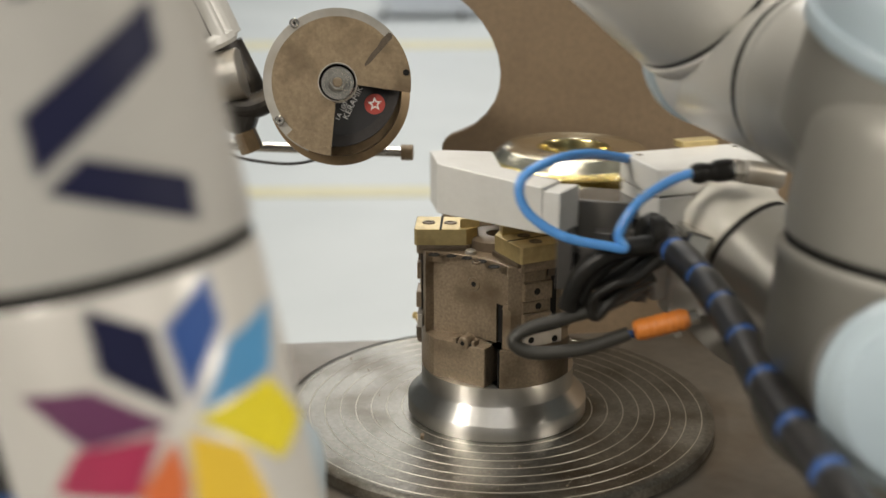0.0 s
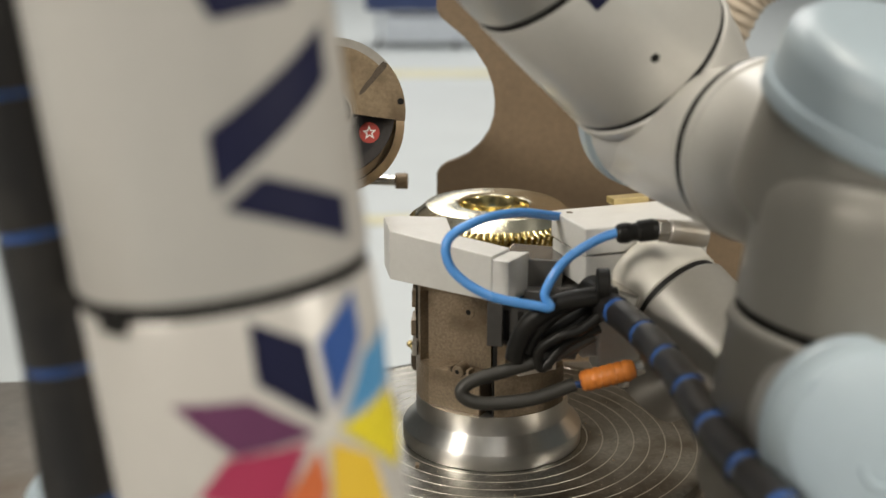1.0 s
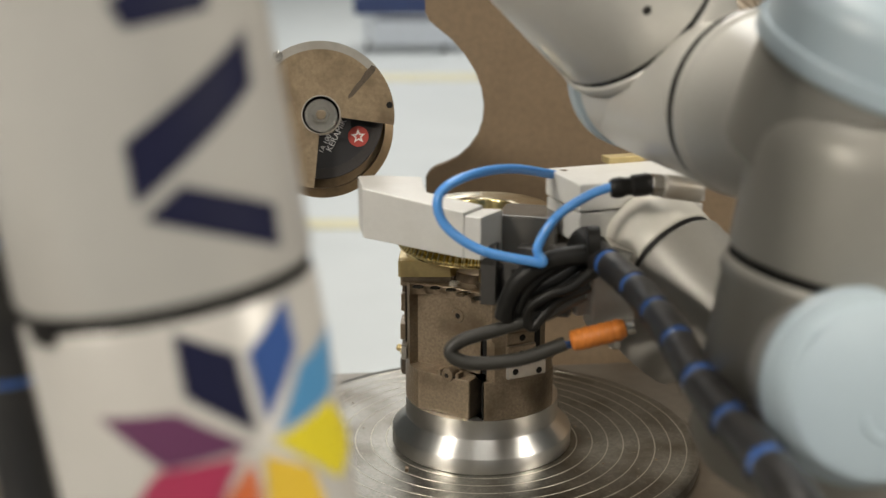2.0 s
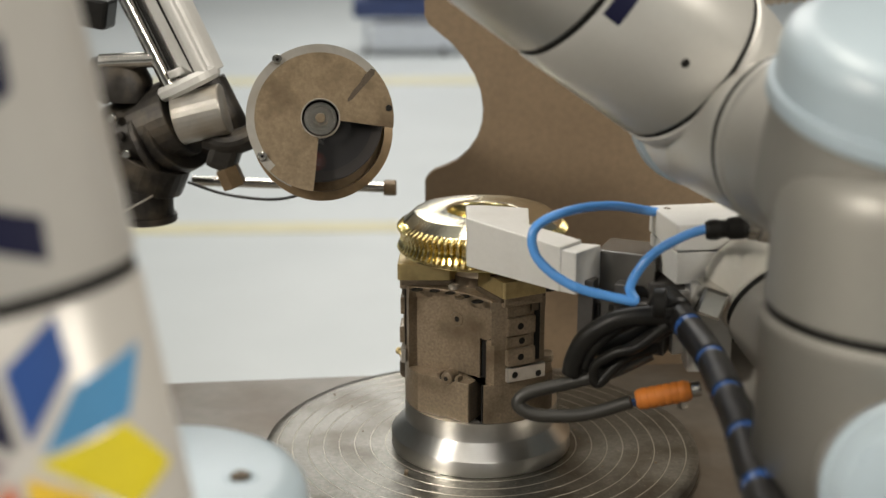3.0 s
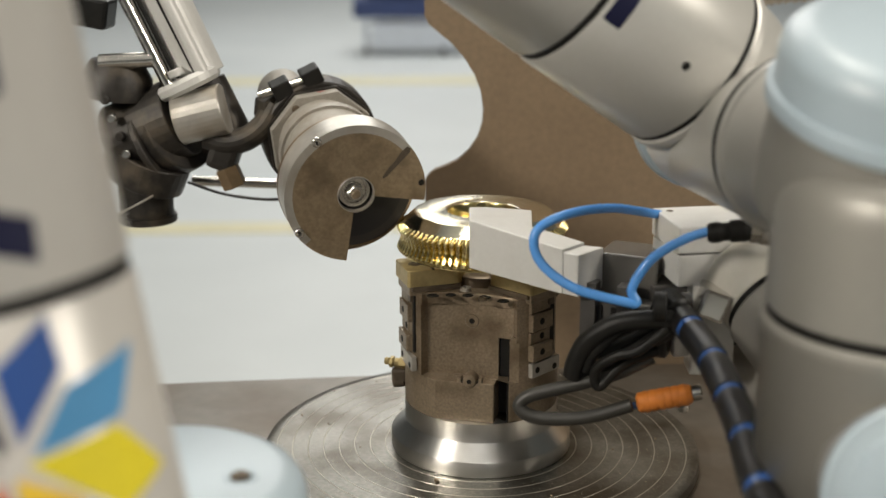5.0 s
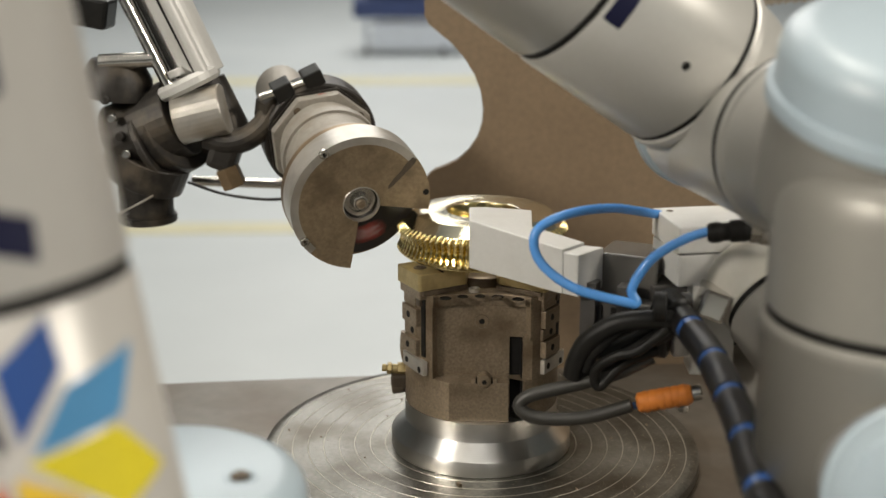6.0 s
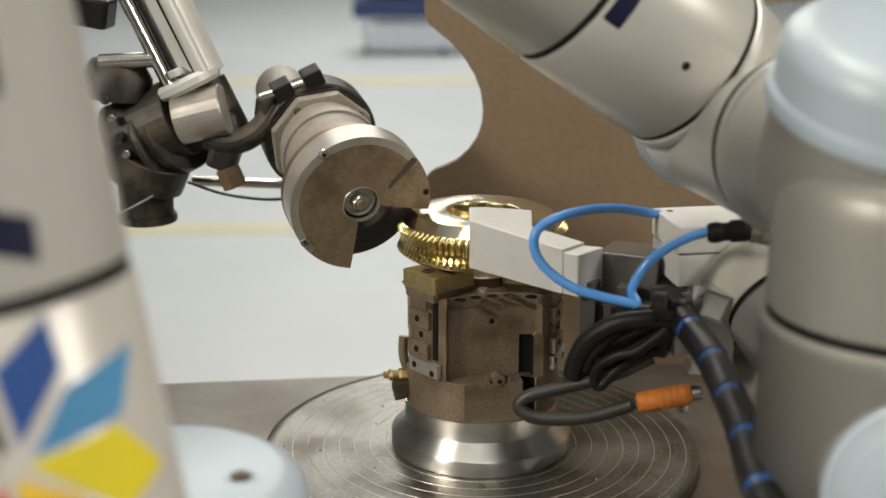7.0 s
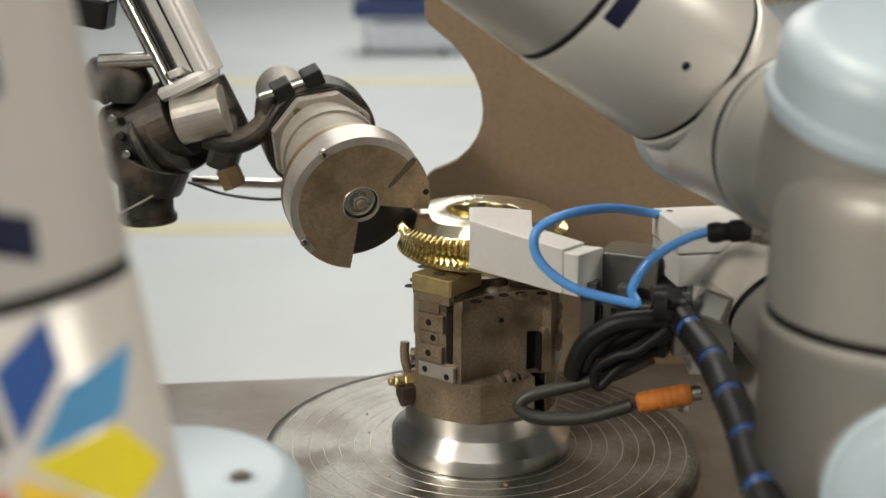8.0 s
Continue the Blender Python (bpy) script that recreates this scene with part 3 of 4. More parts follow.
def build_grinder():
    # local z of the pieces points out of the guard's face once turned by FACE
    at = Matrix.Translation((0, -0.174, 0)) @ FACE
    A0, A1 = -9, 263
    part("guard_cover", sector(0.0165, 0.0580, -0.0015, 0.0015, A0, A1), GUARD, grinder, "brown steel cover with an open sector", at=at)
    part("guard_rim", sector(0.0578, 0.0655, -0.0018, 0.0010, 40, 225), GUARD_RIM, grinder, "worn bright rim", at=at)
    part("guard_edge", sector(0.0578, 0.0652, -0.0016, 0.0012, A0, 40, 20), GUARD, grinder, at=at)
    part("guard_edge", sector(0.0578, 0.0652, -0.0016, 0.0012, 225, A1, 20), GUARD, grinder, at=at)
    part("guard_wall", sector(0.0630, 0.0655, -0.030, -0.0016, 20, 245), GUARD_RIM, grinder, at=at)
    part("guard_collar", lathe([(0.0165, -0.004), (0.0180, -0.004), (0.0180, 0.0008), (0.0172, 0.0018), (0.0165, 0.0018), (0.0165, -0.004)], 48), GUARD_RIM, grinder, at=at, smooth=True)
    part("back_guard", lathe([(0.02, -0.056), (0.0610, -0.056), (0.0650, -0.053), (0.0650, -0.040), (0.0570, -0.036), (0.0560, -0.042), (0.02, -0.042)], 96, pose(0.002, -0.0075, 0)), RUSTY, grinder, "tarnished brown back guard", at=at, smooth=True)
    part("scorch_mark", prism([(-0.0020, -0.0170), (-0.0002, -0.0190), (0.0014, -0.0150), (0.0020, -0.0040), (0.0026, 0.0060), (0.0030, 0.0150), (0.0012, 0.0185), (-0.0026, 0.0175), (-0.0036, 0.0090), (-0.0024, 0.0010), (-0.0030, -0.0080)], 0, 0.0003, 0, pose(0.0370, 0.0280, 0.0014, 0, 0, -40)), SCORCH, grinder, "black burnt streak", at=at)
    # black disc painted as the shade of a pin hole
    part("pin_hole", rod((0.0610, 0.0075, 0.0008), (0.0610, 0.0075, 0.0019), 0.0029, 20, 0.0003), SEAM_AND_SHADE, grinder, "black disc for a pin hole's shade", at=at)
    for x, y in ((-0.0365, 0.0520), (-0.0520, -0.0330)):
        b = lathe([(0, 0.001), (0.0044, 0.001), (0.0044, 0.0038), (0.0036, 0.0046), (0.0021, 0.0046), (0.0018, 0.0028), (0, 0.0028)], 24, pose(x, y, 0))
        screw = part("cover_screw", b, CHROME, grinder, "bright socket screw", at=at, smooth=True)
        part("socket", rod((x, y, 0.0028), (x, y, 0.0034), 0.0013, 6, 0.0001), SEAM_AND_SHADE, screw)
    # body behind the guard
    back = Matrix(((1, 0, 0, 0), (0, 0, 1, 0), (0, -1, 0, 0), (0, 0, 0, 1)))
    part("neck", lathe([(0.0, -0.120), (0.034, -0.120), (0.040, -0.110), (0.046, -0.095), (0.047, -0.060), (0.044, -0.020), (0.0, -0.020)], 72), NECK, grinder, "grey cast gear neck", at=back, smooth=True)
    part("clamp_ring", lathe([(0.040, -0.016), (0.056, -0.016), (0.058, -0.014), (0.058, 0.014), (0.056, 0.016), (0.040, 0.016), (0.040, -0.016)], 72), BLACK_OILY, grinder, "black clamp ring", at=back, smooth=True)
    plate = part("clamp_plate", prism([(0.054 * math.cos(radians(a)), 0.054 * math.sin(radians(a))) for a in range(15, 375, 45)], -0.030, -0.016, 0.001, back), NECK, grinder, "grey octagonal clamp plate")
    for k in range(4):
        a = radians(38 + 90 * k)
        part("plate_screw", rod((0.0455 * math.cos(a), -0.0308, 0.0455 * math.sin(a)), (0.0455 * math.cos(a), -0.0296, 0.0455 * math.sin(a)), 0.0040, 18, 0.0003), CAST_DARK, plate)
    part("plate_edge", prism([(0.0565 * math.cos(radians(a)), 0.0565 * math.sin(radians(a))) for a in range(15, 375, 45)], -0.0195, -0.0165, 0.0006, back), BLACK_OILY, plate)
    part("motor_body", lathe([(0.0, -0.02), (0.040, -0.02), (0.040, 0.060), (0.034, 0.075), (0.0, 0.078)], 64), NECK, grinder, "grey motor housing", at=back, smooth=True)
    part("motor_cap", lathe([(0.0, 0), (0.026, 0), (0.026, 0.055), (0.024, 0.058), (0.0, 0.058)], 48, pose(-0.022, 0.030, 0.018, -90, 0, 0)), NECK, grinder, "rounded grey motor cap", smooth=True)
    for x, z in ((-0.038, 0.050), (-0.008, 0.062)):
        part("clamp_lug", box(0.020, 0.024, 0.016, 0.002, pose(x, -0.004, z, 0, -25, 0)), BLACK, grinder, "black clamp lug")
    part("clamp_bolt", rod((-0.062, -0.008, 0.044), (0.0, -0.008, 0.062), 0.0042, 16), CHROME, grinder)
    for k in range(6):
        a = radians(20 + 60 * k)
        part("neck_bolt", rod((0.043 * math.cos(a), -0.121, 0.043 * math.sin(a)), (0.043 * math.cos(a), -0.108, 0.043 * math.sin(a)), 0.0042, 16), CHROME, grinder)
    part("neck_flange", lathe([(0.030, -0.112), (0.050, -0.112), (0.052, -0.110), (0.052, -0.104), (0.050, -0.102), (0.030, -0.102), (0.030, -0.112)], 72), NECK, grinder, "grey neck flange", at=back, smooth=True)
    part("neck_band", lathe([(0.044, -0.066), (0.0495, -0.066), (0.0495, -0.054), (0.044, -0.054), (0.044, -0.066)], 72), NECK, grinder, at=back, smooth=True)
    part("clamp_hook", prism([(-0.010, 0), (0.012, 0.004), (0.016, 0.016), (0.006, 0.024), (-0.008, 0.018)], -0.010, 0.010, 0.002, pose(-0.052, 0, 0.020, 90, 0, 20)), BLACK_OILY, grinder)
    part("red_wire", tube([(-0.034, -0.018, 0.035), (-0.02, -0.021, 0.044), (0, -0.022, 0.049), (0.01, -0.021, 0.047)], 0.0016, 8), INK_RED, grinder, "thin red wire")
    # disc, flange nut and label
    part("wheel", lathe([(0.008, -0.003), (0.0560, -0.003), (0.0565, 0), (0.0560, 0.003), (0.008, 0.003), (0.008, -0.003)], 96), DISC, disc, at=FACE, smooth=True)
    part("paper_label", lathe([(0.010, 0.003), (0.0470, 0.003), (0.0470, 0.0034), (0.010, 0.0034), (0.010, 0.003)], 72), LABEL, disc, at=FACE)
    part("flange_nut", lathe([(0, 0.003), (0.0160, 0.003), (0.0160, 0.008), (0.0145, 0.010), (0.0110, 0.010), (0.0105, 0.0085), (0.0088, 0.0085), (0.0082, 0.012), (0, 0.012)], 48), CHROME, disc, "bright flange nut", at=FACE, smooth=True)
    part("hex_nut", rod((0, 0, 0.012), (0, 0, 0.0165), 0.0078, 6), CHROME, disc, at=FACE)
    part("spindle", rod((0, 0, 0.016), (0, 0, 0.0185), 0.0045, 24), CAST, disc, at=FACE)
    part("label_badge", rod((0.033, -0.019, 0.0034), (0.033, -0.019, 0.0038), 0.0093, 32, 0.0001), INK_RED, disc, "round red badge", at=FACE)
    star = []
    for k in range(10):
        r = 0.0068 if k % 2 == 0 else 0.0030
        a = radians(20 + 36 * k)
        star.append((0.033 + r * math.cos(a), -0.019 + r * math.sin(a)))
    part("badge_star", prism(star, 0.0038, 0.0041, 0), INK_WHITE, disc, at=FACE)
    inner = [(0.033 + (x - 0.033) * 0.5, -0.019 + (y + 0.019) * 0.5) for x, y in star]
    part("badge_heart", prism(inner, 0.0041, 0.0043, 0), INK_RED, disc, at=FACE)
    for text, size, x, y in (("KERAMIK", 0.0078, 0.0135, -0.0175), ("1A 100", 0.0062, 0.0030, -0.0250)):
        cu = bpy.data.curves.new("label_text", "FONT")
        cu.body, cu.size, cu.extrude, cu.align_x, cu.align_y = text, size, 0.0001, "CENTER", "CENTER"
        ob = new("label_text", cu)
        ob.data.materials.append(INK_WHITE)
        ob.parent = disc
        ob.matrix_basis = FACE @ pose(x, y, 0.0037, 0, 0, 62)
        ob["label"] = "white printed word"


build_grinder()


def build_holder():
    """The fixed carrier behind the grinder."""
    h = empty("tool_carrier", pose(-0.34, 0.12, 0.19))
    tagged(h, "oily black tool carrier with an aluminium air cylinder", "tool carrier")
    o = Vector((-0.34, 0.12, 0.19))

    def L(p):
        return tuple(Vector(p) - o)

    part("cylinder_body", rod(L((-0.343, 0.12, 0.475)), L((-0.284, 0.12, 0.340)), 0.0255), ALU, h, "pale aluminium air cylinder")
    b = rod(L((-0.372, 0.100, 0.465)), L((-0.305, 0.100, 0.318)), 0.006)
    part("tie_rod", b, CHROME, h)
    # grooves are not cut: black rods stand for their shade
    for dx in (-0.012, 0.008):
        part("groove_shade", rod(L((-0.345 + dx, 0.0945, 0.463)), L((-0.289 + dx, 0.0945, 0.342)), 0.0024, 10), BLACK, h, "black rod for a groove's shade on the cylinder")
    part("end_screw", rod(L((-0.300, 0.088, 0.345)), L((-0.303, 0.088, 0.352)), 0.008, 16), ALU, h)
    part("body_rib", rod(L((-0.352, 0.125, 0.235)), L((-0.340, 0.122, 0.262)), 0.044), BLACK_OILY, h)
    part("body_rib", rod(L((-0.335, 0.125, 0.272)), L((-0.329, 0.124, 0.275)), 0.0485), BLACK_OILY, h)
    part("hanging_wire", tube([L((-0.37, 0.085, 0.205)), L((-0.35, 0.082, 0.215)), L((-0.33, 0.082, 0.226))], 0.0012, 8), GUARD_RIM, h)
    part("tie_rod", rod(L((-0.330, 0.096, 0.465)), L((-0.276, 0.096, 0.345)), 0.007), ALU, h)
    part("cylinder_flange", rod(L((-0.298, 0.112, 0.342)), L((-0.292, 0.112, 0.329)), 0.0340, bevel=0.004), ALU, h)
    part("gland", rod(L((-0.281, 0.125, 0.334)), L((-0.256, 0.125, 0.280)), 0.021), BLACK_OILY, h)
    part("piston_sleeve", rod(L((-0.304, 0.098, 0.300)), L((-0.256, 0.098, 0.312)), 0.0255), GUARD_RIM, h, "bright sleeve")
    part("swivel_body", rod(L((-0.372, 0.13, 0.270)), L((-0.305, 0.12, 0.300)), 0.041), BLACK_OILY, h)
    part("swivel_flange", rod(L((-0.325, 0.13, 0.280)), L((-0.308, 0.12, 0.290)), 0.046), BLACK_OILY, h)
    part("hood", lathe([(0, 0), (0.036, 0), (0.036, 0.02), (0.026, 0.036), (0, 0.040)], 40, along(L((-0.372, 0.12, 0.320)), L((-0.362, 0.12, 0.400)))), BLACK_OILY, h, smooth=True)
    part("post", rod(L((-0.350, 0.13, 0.190)), L((-0.350, 0.13, 0.27)), 0.028), BLACK_OILY, h)
    part("post_collar", rod(L((-0.350, 0.13, 0.188)), L((-0.350, 0.13, 0.196)), 0.031), BLACK_OILY, h)
    part("air_pipe", rod(L((-0.38, 0.10, 0.357)), L((-0.325, 0.10, 0.360)), 0.008), CHROME, h)
    part("cross_beam", box(0.018, 0.03, 0.19, 0.002, pose(*L((-0.335, 0.14, 0.385)), 0, -24, 0)), BLACK, h)
    part("valve_box", box(0.045, 0.04, 0.03, 0.004, pose(*L((-0.395, 0.13, 0.405)), 0, 10, 0)), BLACK, h)
    part("swing_arm", tube([L((-0.277, 0.102, 0.283)), L((-0.258, 0.100, 0.277)), L((-0.238, 0.100, 0.281)), L((-0.220, 0.104, 0.294)), L((-0.209, 0.110, 0.314))], 0.0125, 16), BLACK_OILY, h, "curved black swing arm")
    part("knuckle", box(0.030, 0.034, 0.036, 0.007, pose(*L((-0.260, 0.108, 0.266)), 0, 20, 0)), BLACK_OILY, h)
    part("knuckle_bolt", rod(L((-0.258, 0.10, 0.252)), L((-0.250, 0.10, 0.232)), 0.0125, 6), RUSTY, h, "brown hexagon bolt")
    for k in range(4):
        part("body_bolt", rod(L((-0.372 + 0.006 * k, 0.088, 0.322 - 0.018 * k)), L((-0.372 + 0.006 * k, 0.080, 0.322 - 0.018 * k)), 0.0045, 12), CHROME if k % 2 else BLACK_OILY, h)
    part("rear_rod", rod(L((-0.31, 0.17, 0.222)), L((-0.10, 0.17, 0.216)), 0.0055), CHROME, h, "thin bright rod")
    part("rod_tip", rod(L((-0.105, 0.17, 0.216)), L((-0.092, 0.17, 0.216)), 0.0085), GUARD, h)
    part("thin_wire", tube([L((-0.31, 0.15, 0.225)), L((-0.27, 0.15, 0.212)), L((-0.22, 0.15, 0.207)), L((-0.18, 0.15, 0.215))], 0.0016, 8), CABLE, h)
    return h


build_holder()

# ---- blue capped joint on the bed ----
joint = empty("robot_joint", pose(-0.181, -0.500, -0.012))
tagged(joint, "robot joint with a wide light blue rounded cap", "robot joint")


def build_joint():
    part("joint_housing", lathe([(0, 0), (0.078, 0), (0.080, 0.004), (0.080, 0.166), (0, 0.166)], 96), ARM_LIT_PAINT, joint, smooth=True)
    part("joint_seam", lathe([(0, 0.164), (0.0785, 0.164), (0.0785, 0.171), (0, 0.171)], 96), SEAM_AND_SHADE, joint, "black rubber seam", smooth=True)
    part("joint_collar", lathe([(0.06, 0.090), (0.112, 0.090), (0.120, 0.098), (0.120, 0.118), (0.114, 0.124), (0.06, 0.124)], 96), ARM_LIT_PAINT, joint, smooth=True)
    cap = part("joint_cap", lathe([(0.076, 0.170), (0.0825, 0.172), (0.0830, 0.190), (0.0815, 0.202), (0.0770, 0.2085), (0.0700, 0.2125), (0.0660, 0.2132), (0.0, 0.2145)], 128), CAP, joint, "light blue plastic cap", smooth=True)
    for x, y in ((0.0460, -0.0040), (-0.0440, -0.0160)):
        m = pose(x, y, -0.0006)
        part("screw_pocket", lathe([(0, 0.2141), (0.0062, 0.2141), (0.0085, 0.2150), (0.0105, 0.2138)], 28, m), CAP, cap, "round screw pocket", smooth=True)
        part("cap_screw", lathe([(0.0022, 0.2142), (0.0024, 0.2160), (0.0046, 0.2164), (0.0052, 0.2156), (0.0052, 0.2138)], 20, m), CAST_DARK, cap, "dark cap screw", smooth=True)
        # black disc puts the shade of the screw pocket into colour
        part("socket_shade", rod((0, 0, 0.2138), (0, 0, 0.2150), 0.0060, 20, 0.0001), SEAM_AND_SHADE, cap).matrix_basis = m


build_joint()

# ---- robot arm ----
ARM_REST = (0.240, -0.452, 0.3958)
arm = empty("industrial_robot", pose(*ARM_REST))
tagged(arm, "grey industrial robot arm with light blue joint caps", "robot")


def build_arm():
    o = Vector(ARM_REST)

    def L(*p):
        return tuple(Vector(p) - o)

    base = Vector((0.1576, -0.2056, 0.400))
    d = Vector((-0.78, -0.26, 0.56)).normalized()

    def A(s):
        return tuple(base + d * s - o)

    R = 0.067
    part("tube_section", lathe([(0, 0.002), (R, 0.002), (R + 0.001, 0.006), (R + 0.001, 0.106), (R, 0.109), (0, 0.109)], 96, along(A(0), A(1))), ARM_LIT_PAINT, arm, smooth=True)
    part("tube_seam", lathe([(0, -0.0025), (R - 0.0005, -0.0025), (R - 0.0005, 0.003), (0, 0.003)], 96, along(A(0), A(1))), SEAM_AND_SHADE, arm, "black rubber seam", smooth=True)
    part("tube_seam", lathe([(0, 0.107), (R - 0.0005, 0.107), (R - 0.0005, 0.1135), (0, 0.1135)], 96, along(A(0), A(1))), SEAM_AND_SHADE, arm, "black rubber seam", smooth=True)
    part("long_tube", lathe([(0, 0.1125), (R - 0.002, 0.1125), (R, 0.116), (R - 0.004, 0.60), (0, 0.60)], 96, along(A(0), A(1))), ARM_LIT_PAINT, arm, smooth=True)
    hole, out = Vector((0.1425, -0.2800, 0.4052)), Vector((0.1725, -0.9630, -0.2069))
    # black disc for the shade in a small hole of the tube
    part("tube_hole_shade", rod(tuple(hole - out * 0.004 - o), tuple(hole + out * 0.0004 - o), 0.0032, 20, 0.0003), SEAM_AND_SHADE, arm, "small black disc for a hole in the tube")
    part("elbow_neck", lathe([(0, -0.002), (R - 0.001, -0.002), (R + 0.0015, -0.004), (R + 0.0015, -0.009), (R - 0.001, -0.011), (R - 0.003, -0.030), (R - 0.009, -0.052), (R - 0.024, -0.076), (R - 0.045, -0.092), (0, -0.098)], 80, along(A(0), A(1))), ARM_LIT_PAINT, arm, smooth=True)
    # sideways joint into the upright body, capped at its far end
    c0, c1 = L(0.1814, -0.1802, 0.3583), L(0.2148, -0.3093, 0.3569)
    cross = along(c0, c1)
    part("cross_joint", lathe([(0, 0.004), (0.056, 0.004), (0.0590, 0.009), (0.056, 0.03), (0.049, 0.055), (0.046, 0.080), (0.049, 0.100), (0.055, 0.116), (0.0600, 0.124), (0.0600, 0.1270), (0, 0.1270)], 96, cross), ARM_LIT_PAINT, arm, smooth=True)
    part("joint_seam", lathe([(0, 0.1262), (0.0604, 0.1262), (0.0604, 0.1339), (0, 0.1339)], 96, cross), SEAM_AND_SHADE, arm, "black rubber seam", smooth=True)
    part("joint_collar", lathe([(0, 0.1334), (0.0600, 0.1334), (0.0625, 0.1349), (0.0625, 0.1404), (0.0605, 0.1424), (0.0605, 0.2834), (0, 0.2834)], 96, cross), ARM_LIT_PAINT, arm, smooth=True)
    belly = along(L(0.1814, -0.1802, 0.3473), L(0.2148, -0.3093, 0.3459))
    part("elbow_belly", lathe([(0, 0.006), (0.046, 0.008), (0.0500, 0.016), (0.0505, 0.120), (0, 0.1255)], 96, belly), ARM_LIT_PAINT, arm, smooth=True)
    # navy film on the tube beside its seam
    ref = Vector((0, -1, 0))
    ref = (ref - d * ref.dot(d)).normalized()
    side = d.cross(ref)

    def film(s0, s1, a0, a1):
        b = bmesh.new()
        rows = [[b.verts.new(Vector(A(s0 + (s1 - s0) * j)) + (ref * math.cos(radians(a0 + (a1 - a0) * k / 12)) + side * math.sin(radians(a0 + (a1 - a0) * k / 12))) * (R + 0.0013)) for j in range(2)] for k in range(13)]
        for k in range(12):
            b.faces.new((rows[k][0], rows[k + 1][0], rows[k + 1][1], rows[k][1]))
        return b

    part("tube_decal", film(0.091, 0.1055, -10, 16), NAVY, arm, "navy blue stripe")
    part("rear_cap", lathe([(0, -0.022), (0.044, -0.021), (0.054, -0.016), (0.0610, -0.006), (0.0610, 0.003), (0.058, 0.0045), (0, 0.0045)], 80, cross), CAP, arm, "light blue plastic cap", smooth=True)
    u0, u1 = L(0.240, -0.452, 0.05), L(0.240, -0.452, 0.45)
    part("upright_body", lathe([(0, 0.2375), (0.0755, 0.2375), (0.078, 0.240), (0.078, 0.298), (0.0773, 0.306), (0.0750, 0.314), (0.0705, 0.321), (0.064, 0.325), (0, 0.325)], 128, along(u0, u1)), ARM_SHADED_PAINT, arm, smooth=True)
    part("body_seam", lathe([(0, 0.232), (0.0768, 0.232), (0.0768, 0.2385), (0, 0.2385)], 128, along(u0, u1)), SEAM_AND_SHADE, arm, "black rubber seam", smooth=True)
    part("lower_body", lathe([(0, 0.11), (0.070, 0.11), (0.079, 0.125), (0.079, 0.222), (0.0805, 0.224), (0.0805, 0.2305), (0.078, 0.2335), (0, 0.2335)], 128, along(u0, u1)), ARM_SHADED_PAINT, arm, smooth=True)
    e = Vector((0.2385, -0.446, 0.422))
    en = Vector((0.04, -0.28, 0.91)).normalized()
    part("upper_cap", lathe([(0, -0.026), (0.0765, -0.026), (0.0815, -0.022), (0.0820, -0.014), (0.0812, -0.0125), (0.0785, -0.012), (0.0780, -0.010), (0.0788, 0.006), (0.0765, 0.016), (0.070, 0.022), (0.060, 0.0245), (0, 0.025)], 128, along(tuple(e - o), tuple(e + en - o))), CAP, arm, "light blue plastic cap", smooth=True)
    tilt = along(tuple(e - o), tuple(e + en - o))
    part("cap_neck", lathe([(0, -0.085), (0.0772, -0.085), (0.0772, -0.025), (0, -0.025)], 128, tilt), ARM_SHADED_PAINT, arm, smooth=True)
    part("cap_frame", lathe([(0.028, 0.0248), (0.031, 0.0262), (0.034, 0.0248)], 4, tilt @ pose(0.012, -0.005, 0, 0, 0, 20)), CAP, arm, "raised square frame on the cap")


build_arm()

wrist = empty("wrist_joint")
wrist.parent = arm
wrist["label"] = "wrist joint with a round light blue cap"


def build_wrist():
    n = pose(0, 0, 0, 76, 0, -8)
    part("wrist_housing", lathe([(0, -0.05), (0.045, -0.05), (0.049, -0.04), (0.049, -0.012), (0, -0.012)], 80, n), ARM_PAINT, wrist, smooth=True)
    part("wrist_cap", lathe([(0.0500, -0.014), (0.0515, -0.012), (0.0515, -0.004), (0.0495, -0.002), (0.0485, 0.010), (0.044, 0.018), (0.034, 0.022), (0, 0.0225)], 96, n), CAP, wrist, "light blue plastic cap", smooth=True)
    at = n @ pose(-0.0270, 0.0200, 0.0125)
    part("screw_pocket", lathe([(0, 0.0042), (0.0072, 0.0042), (0.0098, 0.0072), (0.0125, 0.0030)], 32, at), CAP, wrist, "round screw pocket", smooth=True)
    # the pocket's shade, painted as a black floor
    part("pocket_shade", rod((0, 0, 0.0030), (0, 0, 0.0046), 0.0072, 28, 0.0002), SEAM_AND_SHADE, wrist).matrix_basis = at
    part("cap_screw", lathe([(0, 0.004), (0.0046, 0.004), (0.0046, 0.0068), (0.0038, 0.0076), (0.0020, 0.0076), (0.0020, 0.0060), (0, 0.0060)], 24, at), CHROME, wrist, "steel cap screw", smooth=True)
    part("cap_arc", lathe([(0.0085, 0.0222), (0.0095, 0.0236), (0.0112, 0.0236), (0.0122, 0.0222)], 24, n @ pose(0.004, -0.012, 0), 180, 330), CAP, wrist, "raised arc on the cap", smooth=True)
    for s in (-1, 1):
        part("cap_mark", box(0.004, 0.022, 0.0012, 0.0004, n @ pose(0.016 + s * 0.006, -0.004, 0.0228, 0, 0, s * -25)), CAP, wrist, "raised mark on the cap")


build_wrist()

# ---- gripper ----
gripper = empty("gripper", pose(0.1412, -0.12, 0.2664))
